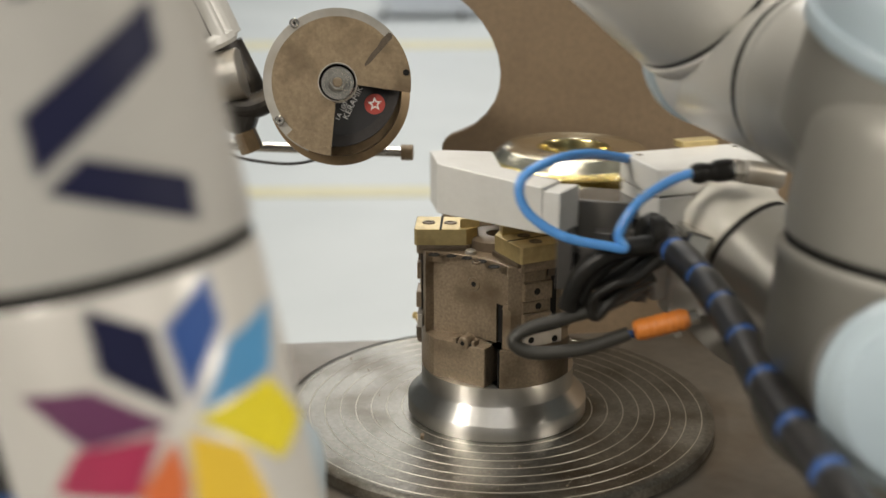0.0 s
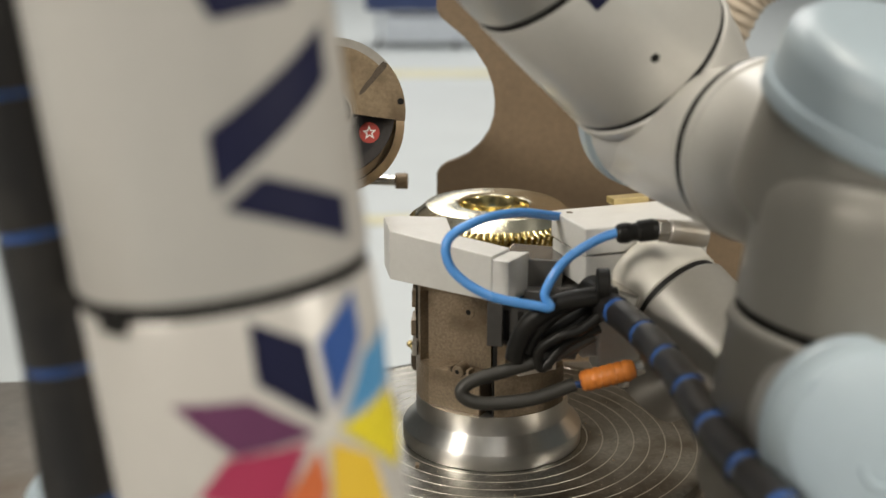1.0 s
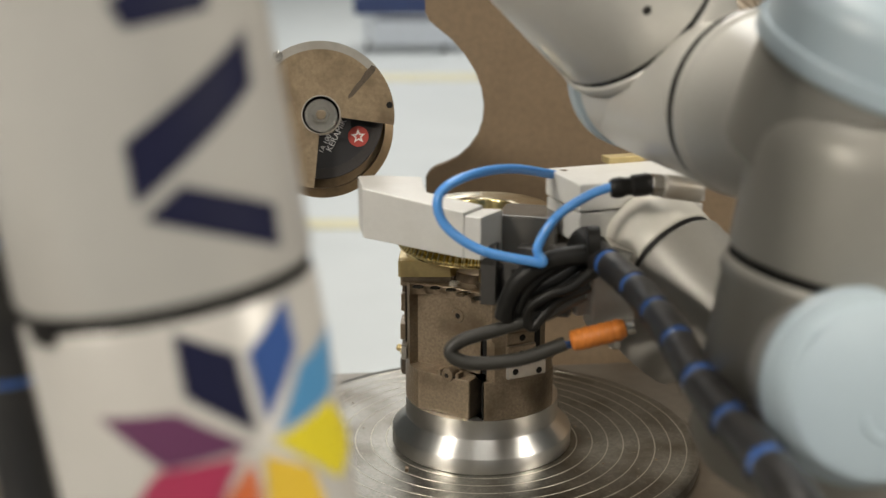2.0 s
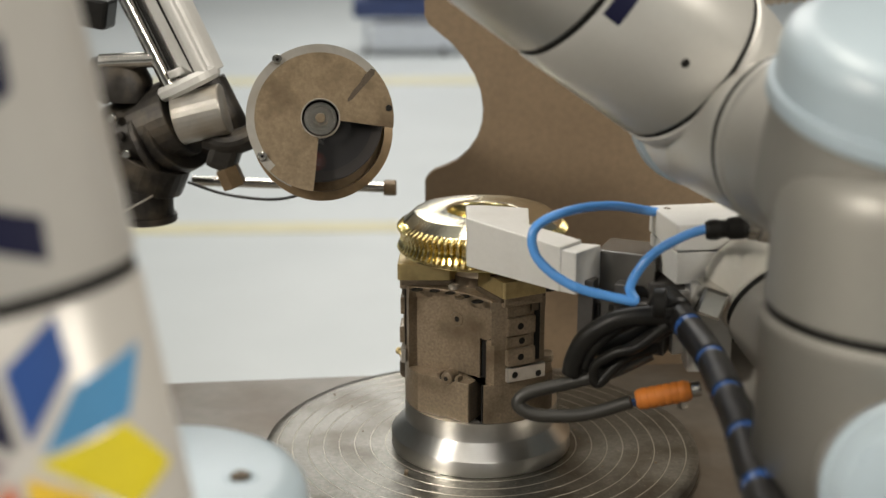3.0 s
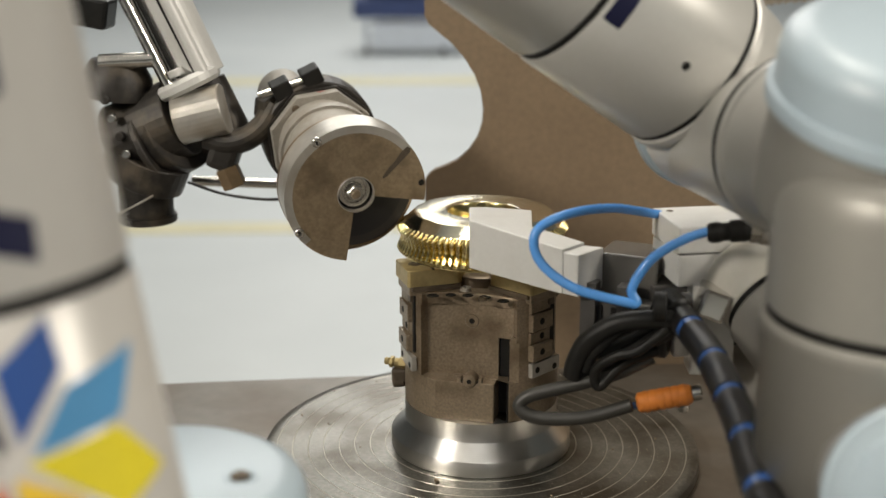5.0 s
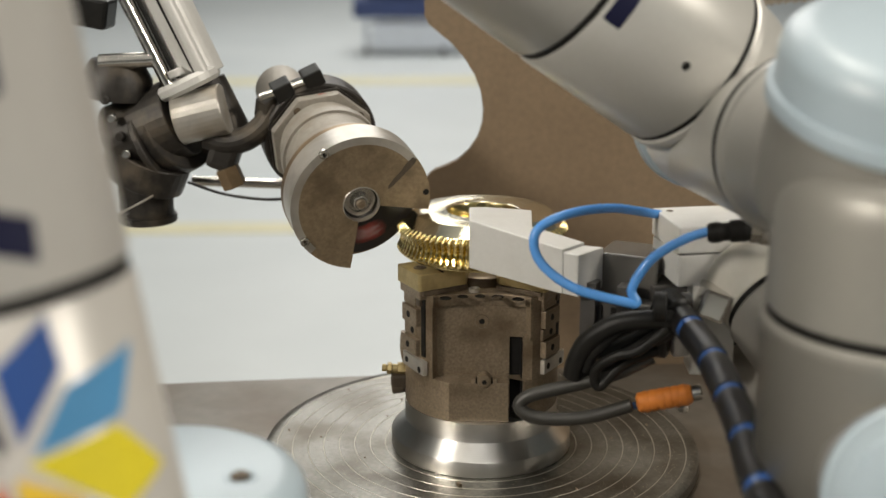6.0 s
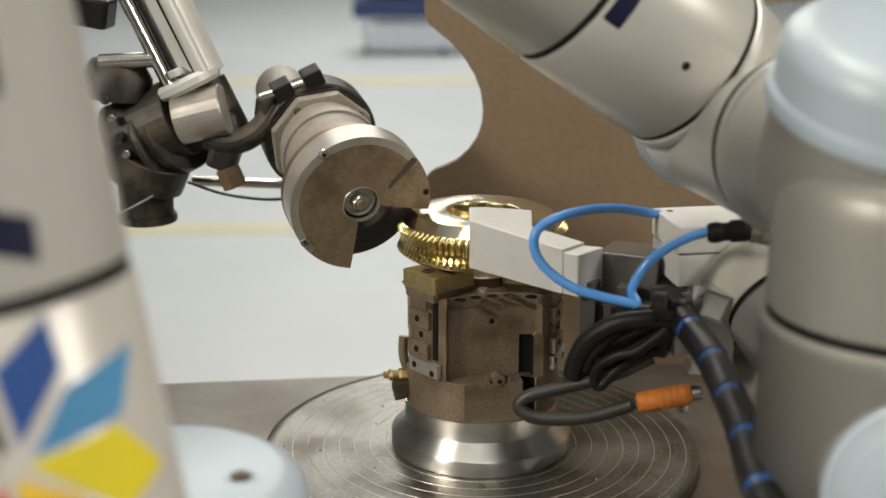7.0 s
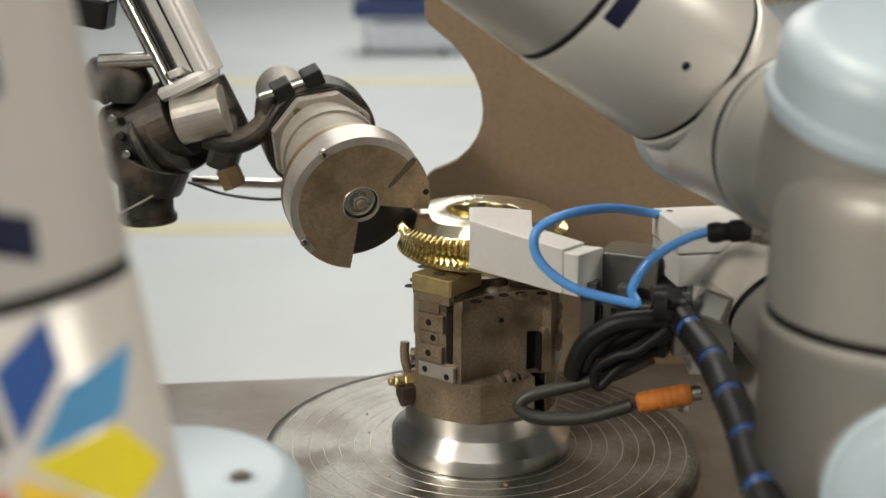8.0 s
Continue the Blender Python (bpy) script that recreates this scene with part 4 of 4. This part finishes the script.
tagged(gripper, "aluminium two-finger robot gripper with a blue air tube", "gripper")


def build_gripper():
    f = pose(0, 0, 0, 0, 0, -29)
    plan = [(0, 0), (0.098, 0), (0.098, 0.030), (0.044, 0.030), (0.014, 0.068), (-0.018, 0.042), (-0.026, 0.030)]
    bar = prism(plan, -0.071, -0.029, 0.001)
    for v in bar.verts:
        v.co.z -= (v.co.x - 0.012) * (0.080 if v.co.z > -0.05 else 0.030)
    bar.transform(f)
    finger = part("finger", bar, ALU, gripper, "thick grey V-shaped gripper finger")
    shoe = prism([(0.0978, 0.0012), (0.1130, 0.0012), (0.1130, 0.036), (0.0978, 0.030)], -0.0735, -0.0385, 0.001, f)
    part("finger_root", shoe, ALU, finger)
    part("jaw_carrier", box(0.050, 0.044, 0.038, 0.0015, pose(-0.012, -0.012, -0.052, 0, 0, -12)), SMOKED, gripper, "smoky grey jaw carrier")
    part("slide_block", box(0.056, 0.046, 0.036, 0.0015, pose(-0.018, -0.026, -0.086, 0, 0, -12)), ALU_DARK, gripper, "dark slide block")
    # black plates paint the shade of slots in slide block and carrier
    for k in range(3):
        part("slide_slot_shade", box(0.007, 0.003, 0.026, 0.0006, pose(-0.038 + 0.014 * k, -0.0455 - 0.003 * k, -0.086, 0, 0, -12)), SEAM_AND_SHADE, gripper)
    for k in range(2):
        part("carrier_slot_shade", box(0.008, 0.003, 0.028, 0.0006, pose(-0.026 + 0.022 * k, -0.0290 - 0.0047 * k, -0.058, 0, 0, -12)), SEAM_AND_SHADE, gripper)
        part("carrier_rail", box(0.013, 0.014, 0.050, 0.0008, pose(-0.045 + 0.030 * k, -0.0440 - 0.0064 * k, -0.078, 0, 0, -12)), ALU_DARK, gripper, "dark guide rail")
    part("carrier_foot", box(0.030, 0.020, 0.018, 0.001, pose(0.006, -0.056, -0.098, 0, 0, -12)), ALU_DARK, gripper)
    part("gripper_body", box(0.075, 0.070, 0.055, 0.003, pose(0.028, 0.0, -0.082, 0, 0, 22)), ALU_DARK, gripper, "dark gripper body")
    part("side_plate", box(0.040, 0.008, 0.052, 0.001, pose(0.042, -0.050, -0.082, 0, 0, 22)), ALU, gripper)
    b = pose(0, 0, 0, 0, 0, 22)
    part("sensor_cover", box(0.112, 0.066, 0.022, 0.0015, b @ pose(0.056, -0.033, -0.011)), ALU, gripper, "pale aluminium cover block")
    part("sensor_base", box(0.110, 0.064, 0.026, 0.0015, b @ pose(0.056, -0.033, -0.0365)), ALU, gripper)
    for x in (0.01, 0.10):
        part("cover_screw", rod(tuple(b @ Vector((x, -0.014, 0.0))), tuple(b @ Vector((x, -0.014, 0.0006))), 0.003, 14, 0.0002), CHROME, gripper)
    part("brass_strip", box(0.034, 0.014, 0.006, 0.001, b @ pose(0.074, 0.006, 0.002)), BRASS, gripper, "brass strip")
    part("air_tube", tube([(0.006, -0.010, -0.024), (-0.030, -0.050, -0.011), (-0.062, -0.088, -0.009), (-0.083, -0.100, -0.021), (-0.079, -0.104, -0.043), (-0.052, -0.106, -0.062), (-0.014, -0.104, -0.071), (-0.004, -0.102, -0.072), (-0.008, -0.100, -0.061), (0.006, -0.096, -0.038), (0.030, -0.088, -0.023), (0.050, -0.088, -0.015)], 0.0038, 14), TUBE_BLUE, gripper, "bent sky blue air tube", smooth=True)
    part("push_fitting", lathe([(0, 0), (0.0062, 0), (0.0078, 0.003), (0.0082, 0.008), (0.0070, 0.012), (0.0070, 0.016), (0.0086, 0.018), (0.0088, 0.028), (0.0076, 0.032), (0, 0.032)], 32, along((0.056, -0.086, -0.028), (0.090, -0.084, -0.024))), BLACK, gripper, "black push-in fitting")
    part("fitting_nut", rod((0.087, -0.084, -0.025), (0.096, -0.083, -0.026), 0.0090, 6), CHROME, gripper)
    part("fitting_barrel", rod((0.096, -0.083, -0.026), (0.126, -0.078, -0.031), 0.0092), GUARD_RIM, gripper, "worn nickel fitting barrel")
    axis = along((0.078, -0.014, -0.056), (0.116, -0.060, -0.090))
    part("end_effector_flange", lathe([(0, -0.004), (0.026, -0.004), (0.026, 0.006), (0.037, 0.006), (0.0405, 0.009), (0.0405, 0.020), (0.0412, 0.0215), (0.0412, 0.046), (0.039, 0.048), (0, 0.048)], 80, axis @ pose(-0.006, 0, 0)), ARM_CREAM, gripper, "cream metal tool flange", smooth=True)
    part("flange_seam", lathe([(0, 0.047), (0.0398, 0.047), (0.0398, 0.053), (0, 0.053)], 80, axis @ pose(-0.006, 0, 0)), SEAM_AND_SHADE, gripper, "black rubber seam", smooth=True)
    part("tool_joint", lathe([(0, 0.052), (0.040, 0.052), (0.043, 0.055), (0.043, 0.14), (0, 0.14)], 80, axis @ pose(-0.006, 0, 0)), ARM_SHADED_PAINT, gripper, smooth=True)
    part("lower_housing", lathe([(0, 0), (0.034, 0), (0.040, 0.012), (0.040, 0.10), (0, 0.10)], 56, along((0.082, 0.0, -0.185), (0.150, 0.0, -0.10))), ARM_PAINT, gripper, smooth=True)
    part("mount_bracket", box(0.035, 0.03, 0.075, 0.002, pose(0.052, -0.045, -0.105, 0, 0, 10)), ALU, gripper)
    part("bracket_clip", box(0.022, 0.03, 0.024, 0.003, pose(0.052, -0.066, -0.078, 0, 20, 10)), CHROME, gripper)
    # cables
    runs = [
        [(0.046, -0.090, -0.088), (0.018, -0.092, -0.088), (-0.016, -0.092, -0.094), (-0.044, -0.090, -0.110), (-0.056, -0.088, -0.128), (-0.060, -0.086, -0.142)],
        [(-0.060, -0.084, -0.140), (-0.040, -0.080, -0.140), (-0.010, -0.080, -0.128), (0.020, -0.078, -0.112), (0.044, -0.075, -0.100)],
        [(-0.050, -0.080, -0.126), (-0.024, -0.074, -0.122), (0.006, -0.072, -0.112), (0.036, -0.070, -0.098)],
    ]
    runs += [
        [(0.040, -0.094, -0.094), (0.010, -0.099, -0.112), (-0.012, -0.098, -0.118), (-0.034, -0.094, -0.132), (-0.030, -0.092, -0.147), (-0.004, -0.090, -0.126), (0.030, -0.084, -0.116)],
        [(0.036, -0.086, -0.084), (-0.010, -0.088, -0.100), (-0.036, -0.088, -0.118), (-0.046, -0.086, -0.136)],
    ]
    runs = [[(0.046 + (x - 0.046) * 0.74, y, z + 0.011) for x, y, z in pts] for pts in runs]
    for r, pts in zip((0.0078, 0.0062, 0.0056, 0.0042, 0.0052), runs):
        part("black_cable", tube(pts, r, 14), BLACK, gripper, "thick bent black cable", smooth=True)
    part("cable_clamp", rod((0.030, -0.091, -0.0670), (0.040, -0.091, -0.0668), 0.0125, 28, 0.001), BLACK, gripper, "black cable clamp")
    part("sensor_cable", tube([(0.016, -0.09, -0.150), (-0.020, -0.092, -0.163), (-0.058, -0.092, -0.167), (-0.074, -0.09, -0.160), (-0.066, -0.088, -0.150), (-0.035, -0.086, -0.140), (0.0, -0.084, -0.128), (0.03, -0.08, -0.112)], 0.0056, 14), CABLE, gripper, "grey-black sensor cable", smooth=True)
    p, q = Vector((0.020, -0.0895, -0.1485)), Vector((0.062, -0.086, -0.138))
    size = (q - p).length
    ridged = [(0, 0), (0.0062, 0), (0.0082, 0.002)] + [row for k in range(6) for row in ((0.0082, 0.005 + 0.006 * k), (0.0087, 0.006 + 0.006 * k), (0.0087, 0.009 + 0.006 * k), (0.0082, 0.010 + 0.006 * k))] + [(0.0070, size), (0, size)]
    plug = lathe(ridged, 32, along(tuple(p), tuple(q)))
    part("orange_plug", plug, ORANGE, gripper, "ridged orange cable plug")
    part("plug_tip", rod((0.062, -0.086, -0.138), (0.070, -0.0855, -0.136), 0.0062, 20), CHROME, gripper)
    part("blue_lead", tube([(0.012, -0.078, -0.156), (0.03, -0.078, -0.154), (0.05, -0.078, -0.148)], 0.003, 8), SLEEVE_BLUE, gripper)
    part("small_screw", rod((0.056, -0.07, -0.150), (0.056, -0.07, -0.160), 0.005, 12), CHROME, gripper)
    return finger


finger = build_gripper()
BUNDLE = ("black_cable", "sensor_cable", "orange_plug", "plug_tip", "blue_lead", "small_screw", "cable_clamp")
bundle = empty("cable_bundle")
bundle.parent = gripper
bundle["label"] = "bent black cables with an orange plug"
for piece in list(gripper.children):
    kind = piece.name.split(".")[0]
    if kind in BUNDLE:
        piece.parent = bundle
        piece.location.z += 0.035
    elif kind in ("push_fitting", "fitting_nut", "fitting_barrel"):
        piece.location += Vector((-0.010, 0, 0.031))
    elif kind in ("air_tube", "end_effector_flange", "flange_seam", "tool_joint", "lower_housing", "mount_bracket", "bracket_clip"):
        piece.location.z += 0.021

# ---- wrapped hose ----
hose = empty("hose")
tagged(hose, "black sleeved hose with blue showing at its bends", "hose")


def build_hose(parent, pts, r, gap, fill=0.88, start=0.0):
    part("core", tube(pts, r * 0.93, 18, 10), SLEEVE_BLUE, parent, "blue hose core", smooth=True)
    path = smooth_path(pts, 40)
    runs, done = {}, start
    for a, b in zip(path, path[1:]):
        done += (b - a).length
        if done % gap < gap * fill:
            runs.setdefault(int(done / gap), []).append(tuple(b))
    for piece in runs.values():
        if len(piece) > 2:
            part("sleeve", tube(piece, r, 24, 1), SLEEVE, parent, "black sleeve ring", smooth=True)


build_hose(hose, [(-0.0070, 0.0180, 0.0020), (0, 0, 0), (0.0138, -0.0595, -0.0006), (0.0209, -0.1199, 0.0003), (0.0260, -0.1809, 0.0008), (0.0283, -0.2418, -0.0003), (0.0339, -0.3027, -0.0013), (0.0402, -0.3633, 0.0016), (0.0435, -0.4237, 0.0030), (0.0480, -0.4600, -0.0200), (0.0500, -0.4700, -0.0700)], 0.0118, 0.0610, 0.87, 0.0210)
part("hose_gland", rod((-0.014, 0.030, 0.006), (-0.004, 0.010, 0.002), 0.0132, 32, 0.002), BLACK, hose, "black hose gland")

# ---- decorated arm link close to the lens ----
link = empty("robot_link")
tagged(link, "white robot limb with a colourful pinwheel decal", "robot")
LR = 0.0600


def decal(name, corners, material, label=""):
    """A four-cornered film on the tube: corners in degrees round the axis (0 faces the lens) and metres along it."""
    b = bmesh.new()
    n = 10
    grid = []
    for i in range(n + 1):
        row = []
        for j in range(n + 1):
            u, v = i / n, j / n
            a = sum(w * c[0] for w, c in zip(((1 - u) * (1 - v), u * (1 - v), u * v, (1 - u) * v), corners))
            z = sum(w * c[1] for w, c in zip(((1 - u) * (1 - v), u * (1 - v), u * v, (1 - u) * v), corners))
            r = LR + 0.0005
            row.append(b.verts.new((r * math.sin(radians(a)), -r * math.cos(radians(a)), z)))
        grid.append(row)
    for i in range(n):
        for j in range(n):
            b.faces.new((grid[i][j], grid[i + 1][j], grid[i + 1][j + 1], grid[i][j + 1]))
    return part(name, b, material, link, label, smooth=True)


def build_link():
    part("upper_tube", lathe([(0, 0.003), (LR - 0.002, 0.003), (LR, 0.006), (LR, 0.42), (0, 0.42)], 128), LINK_PAINT, link, smooth=True)
    part("link_seam", lathe([(0, -0.003), (LR - 0.0015, -0.003), (LR - 0.0015, 0.004), (0, 0.004)], 128), SEAM_AND_SHADE, link, "dark rubber seam", smooth=True)
    part("lower_tube", lathe([(0, -0.40), (LR, -0.40), (LR, -0.005), (LR - 0.002, -0.002), (0, -0.002)], 128), LINK_PAINT, link, smooth=True)
    a = radians(-31)
    knot = box(0.014, 0.004, 0.0065, 0.0015, Matrix.Translation((LR * math.sin(a), -LR * math.cos(a), -0.0035)) @ pose(0, 0, 0, 0, 4, -31))
    part("seam_knot", knot, SEAM_AND_SHADE, link, "small dark lump on the seam")
    for corners, material, label in DECALS:
        decal("decal", corners, material, label)
    build_hose(link, [(-0.089, 0.030, 0.26), (-0.088, 0.030, 0.15), (-0.087, 0.026, 0.05), (-0.085, 0.022, -0.02), (-0.087, 0.018, -0.09), (-0.091, 0.014, -0.20)], 0.0185, 0.060, 0.965)


DECALS = [
    ([(18.0, 0.0650), (72.0, 0.0965), (71.0, 0.0765), (17.8, 0.0425)], NAVY, "navy blue chevron stripe"),
    ([(19.5, 0.0370), (34.3, 0.0465), (71.0, 0.0302), (69.5, 0.0138)], NAVY, "navy blue chevron stripe"),
    ([(22.0, 0.1140), (58.0, 0.1310), (57.0, 0.1060), (26.0, 0.1040)], NAVY, "navy blue chevron stripe"),
    ([(20.9, -0.0055), (41.4, -0.0190), (43.5, -0.0520), (20.5, -0.0305)], NAVY, "navy pinwheel blade"),
    ([(66.6, -0.0052), (67.8, -0.0255), (48.0, -0.0495), (45.5, -0.0205)], BLUE, "blue pinwheel blade"),
    ([(101.4, -0.0265), (87.0, -0.0515), (51.0, -0.0550), (68.0, -0.0335)], SKY, "sky blue pinwheel blade"),
    ([(48.5, -0.0570), (84.0, -0.0540), (105.0, -0.0785), (80.0, -0.0870)], YELLOW, "yellow pinwheel blade"),
    ([(44.5, -0.0610), (64.0, -0.0745), (70.0, -0.1000), (40.0, -0.0960)], AMBER, "amber pinwheel blade"),
    ([(-12.3, -0.0344), (16.5, -0.0358), (40.0, -0.0555), (8.5, -0.0570)], PLUM, "plum pinwheel blade"),
    ([(-8.8, -0.0731), (5.6, -0.0574), (35.4, -0.0578), (22.3, -0.0797)], CRIMSON, "crimson pinwheel blade"),
    ([(22.4, -0.0791), (39.3, -0.0616), (40.5, -0.0781), (34.2, -0.0981)], ORANGE_INK, "orange pinwheel blade"),
]
build_link()


# ---- movement ----
def motions():
    def spin(t):
        return 0.0 if t < 3.4 else min(53.8, (t - 3.4) * 11.7)

    times = [0.0, 3.4] + [3.5 + 0.5 * k for k in range(10)]
    walk(turntable, [(t, pose(0, 0, -0.009, 0, 0, spin(t))) for t in times])
    walk(chuck, [(t, pose(0, 0, 0.050, 0, 0, spin(t))) for t in times])
    z = 0.1955
    walk(gear, [(0.0, pose(0.068, 0, z + 0.028)), (0.15, pose(0.040, 0, z + 0.034)), (0.3, pose(0.018, 0, z + 0.036)), (0.45, pose(0.005, 0, z + 0.034)),
                (0.6, pose(0, 0, z + 0.026)), (0.8, pose(0, 0, z + 0.006)), (0.9, pose(0, 0, z)), (1.0, pose(0, 0, z)), (3.4, pose(0, 0, z))]
         + [(t, pose(0, 0, z, 0, 0, spin(t))) for t in times[2:]])

    P = (-0.1691, 0.13, 0.2823)

    def tool(pitch, yaw):
        return Matrix.Translation(P) @ pose(0, 0, 0, 0, 0, yaw) @ pose(0, 0, 0, -pitch, 0, 0)

    walk(grinder, [(0.0, tool(14.5, 8.4)), (3.55, tool(14.5, 8.4)), (3.7, tool(12.5, 9.3)), (4.0, tool(4.4, 12.6)), (4.5, tool(-3.2, 15.8)),
                   (4.7, tool(-5.6, 16.9)), (5.2, tool(-10.2, 19.3)), (5.6, tool(-11.9, 20.2)), (6.0, tool(-11.9, 20.2)), (8.0, tool(-11.9, 20.2))])
    rows, a = [(0.0, pose(0, DISC_Y, 0)), (2.35, pose(0, DISC_Y, 0))], 0.0
    for k in range(1, int((8.0 - 2.35) * 30) + 2):
        a += min(77, 3 * k)
        rows.append((min(8.0, 2.35 + k / 30), pose(0, DISC_Y, 0) @ pose(0, 0, 0, 0, -a, 0)))
    walk(disc, rows)

    grip = [(0.0, 0.0993, 0.2837, 0), (0.3, 0.0619, 0.2953, 0), (0.6, 0.0491, 0.2881, 0), (1.0, 0.0479, 0.2581, 0), (1.5, 0.0475, 0.2582, 0),
            (1.8, 0.0451, 0.2953, 0), (2.0, 0.0516, 0.2967, -1), (2.2, 0.0825, 0.2912, -6), (2.7, 0.128, 0.276, -8.5), (3.2, 0.1412, 0.2664, -10.5),
            (3.5, 0.1412, 0.2664, -10.5), (8.0, 0.1412, 0.2664, -10.5)]
    walk(gripper, [(t, pose(x, -0.12, zz, 0, 0, r)) for t, x, zz, r in grip])
    slide = [(0.0, -0.016, 0.008), (0.3, -0.008, 0.004), (0.6, -0.006, 0), (1.0, 0, 0), (1.5, -0.002, 0), (1.8, -0.012, 0), (2.2, -0.018, 0), (3.2, -0.018, 0), (8.0, -0.018, 0)]
    walk(finger, [(t, pose(-0.135 + s, -0.008, up + 0.011)) for t, s, up in slide])
    walk(bundle, [(t, pose(x, 0, zz)) for t, x, zz in ((0.0, -0.012, -0.010), (0.6, 0.0, -0.006), (1.0, 0.002, -0.004), (1.8, 0.002, -0.004), (2.2, -0.006, -0.010), (3.2, -0.021, -0.025), (8.0, -0.021, -0.025))])
    sway = [(0.0, 0.1300, -0.2153, 0.2327, 0.8, 0.4, -1.2), (0.3, 0.1021, -0.2147, 0.2473, -0.3, 0, 0.7), (0.6, 0.0922, -0.2146, 0.2391, -1.1, 0, 1.5),
            (1.0, 0.0908, -0.2146, 0.2051, -2.5, 0, 1.8), (1.5, 0.0904, -0.2146, 0.2053, -2.5, 0, 1.8), (1.8, 0.0861, -0.2154, 0.2459, -1.0, 0, 1.4),
            (2.0, 0.0912, -0.2157, 0.2468, -0.3, 0, 1.0), (2.2, 0.1147, -0.2149, 0.2350, 0.9, 0, -0.3), (2.7, 0.1478, -0.2152, 0.2075, 2.8, 0, -4.0),
            (3.2, 0.1574, -0.2153, 0.1984, 3.4, 0, -5.0), (3.5, 0.1574, -0.2153, 0.1984, 3.4, 0, -5.0), (8.0, 0.1574, -0.2153, 0.1984, 3.4, 0, -5.0)]
    walk(hose, [(t, pose(*row)) for t, *row in sway])
    reach = [(0, 0.0107, 0.0173, 5.2, 5.5), (0.3, 0.0044, 0.0221, 9.0, 10.3), (0.6, -0.0040, 0.0156, 9.0, 11.5), (1, -0.0082, -0.0105, 8.0, 10.8), (1.5, -0.0080, -0.0096, 8.0, 11.2), (1.8, -0.0095, 0.0209, 8.8, 11.4), (2, -0.0066, 0.0224, 8.5, 11.2), (2.2, 0.0030, 0.0167, 6.7, 8.0), (2.7, 0.004, 0.006, 2.2, 4.2), (3.2, 0.003, 0, 0, 2.8), (3.5, 0.003, 0, 0, 2.8), (8.0, 0.003, 0, 0, 2.8)]
    walk(arm, [(t, pose(ARM_REST[0] + x, ARM_REST[1], ARM_REST[2] + zz, 0, lean, r)) for t, x, zz, lean, r in reach])
    near, far = pose(-0.0380, -0.0840, -0.1456), pose(-0.0197, -0.1035, -0.1786)
    walk(wrist, [(0.0, far.lerp(near, 0.5)), (0.6, near), (1.0, near), (1.8, near), (2.2, far.lerp(near, 0.6)), (3.2, far), (3.5, far), (8.0, far)])
    sweep = [(0.0, -0.1563, -0.6777, 0.3632, -4.4, -12.2, -13.3), (0.3, -0.1270, -0.6716, 0.3643, -2.9, -10.6, -5.7), (0.5, -0.1187, -0.6699, 0.3647, -2.4, -10.1, -3.6),
             (0.6, -0.1151, -0.6664, 0.3650, -2.2, -9.1, -3.0), (1.0, -0.1099, -0.6613, 0.3656, -1.8, -7.5, -2.2), (1.5, -0.1103, -0.6615, 0.3656, -1.8, -7.5, -2.3),
             (1.8, -0.1225, -0.6645, 0.3647, -2.1, -8.5, -5.2), (2.0, -0.1281, -0.6660, 0.3642, -2.3, -9.0, -6.5), (2.2, -0.1494, -0.6714, 0.3626, -2.8, -10.7, -11.5),
             (2.7, -0.1860, -0.6772, 0.3646, -3.7, -10.5, -20.6), (3.2, -0.1996, -0.6793, 0.3653, -4.1, -10.4, -24.0), (3.5, -0.1996, -0.6793, 0.3653, -4.1, -10.4, -24.0), (8.0, -0.1996, -0.6793, 0.3653, -4.1, -10.4, -24.0)]
    walk(link, [(t, pose(x, y, zz, rx, ry, 0) @ pose(0, 0, 0, 0, 0, turn)) for t, x, y, zz, rx, ry, turn in sweep])


motions()
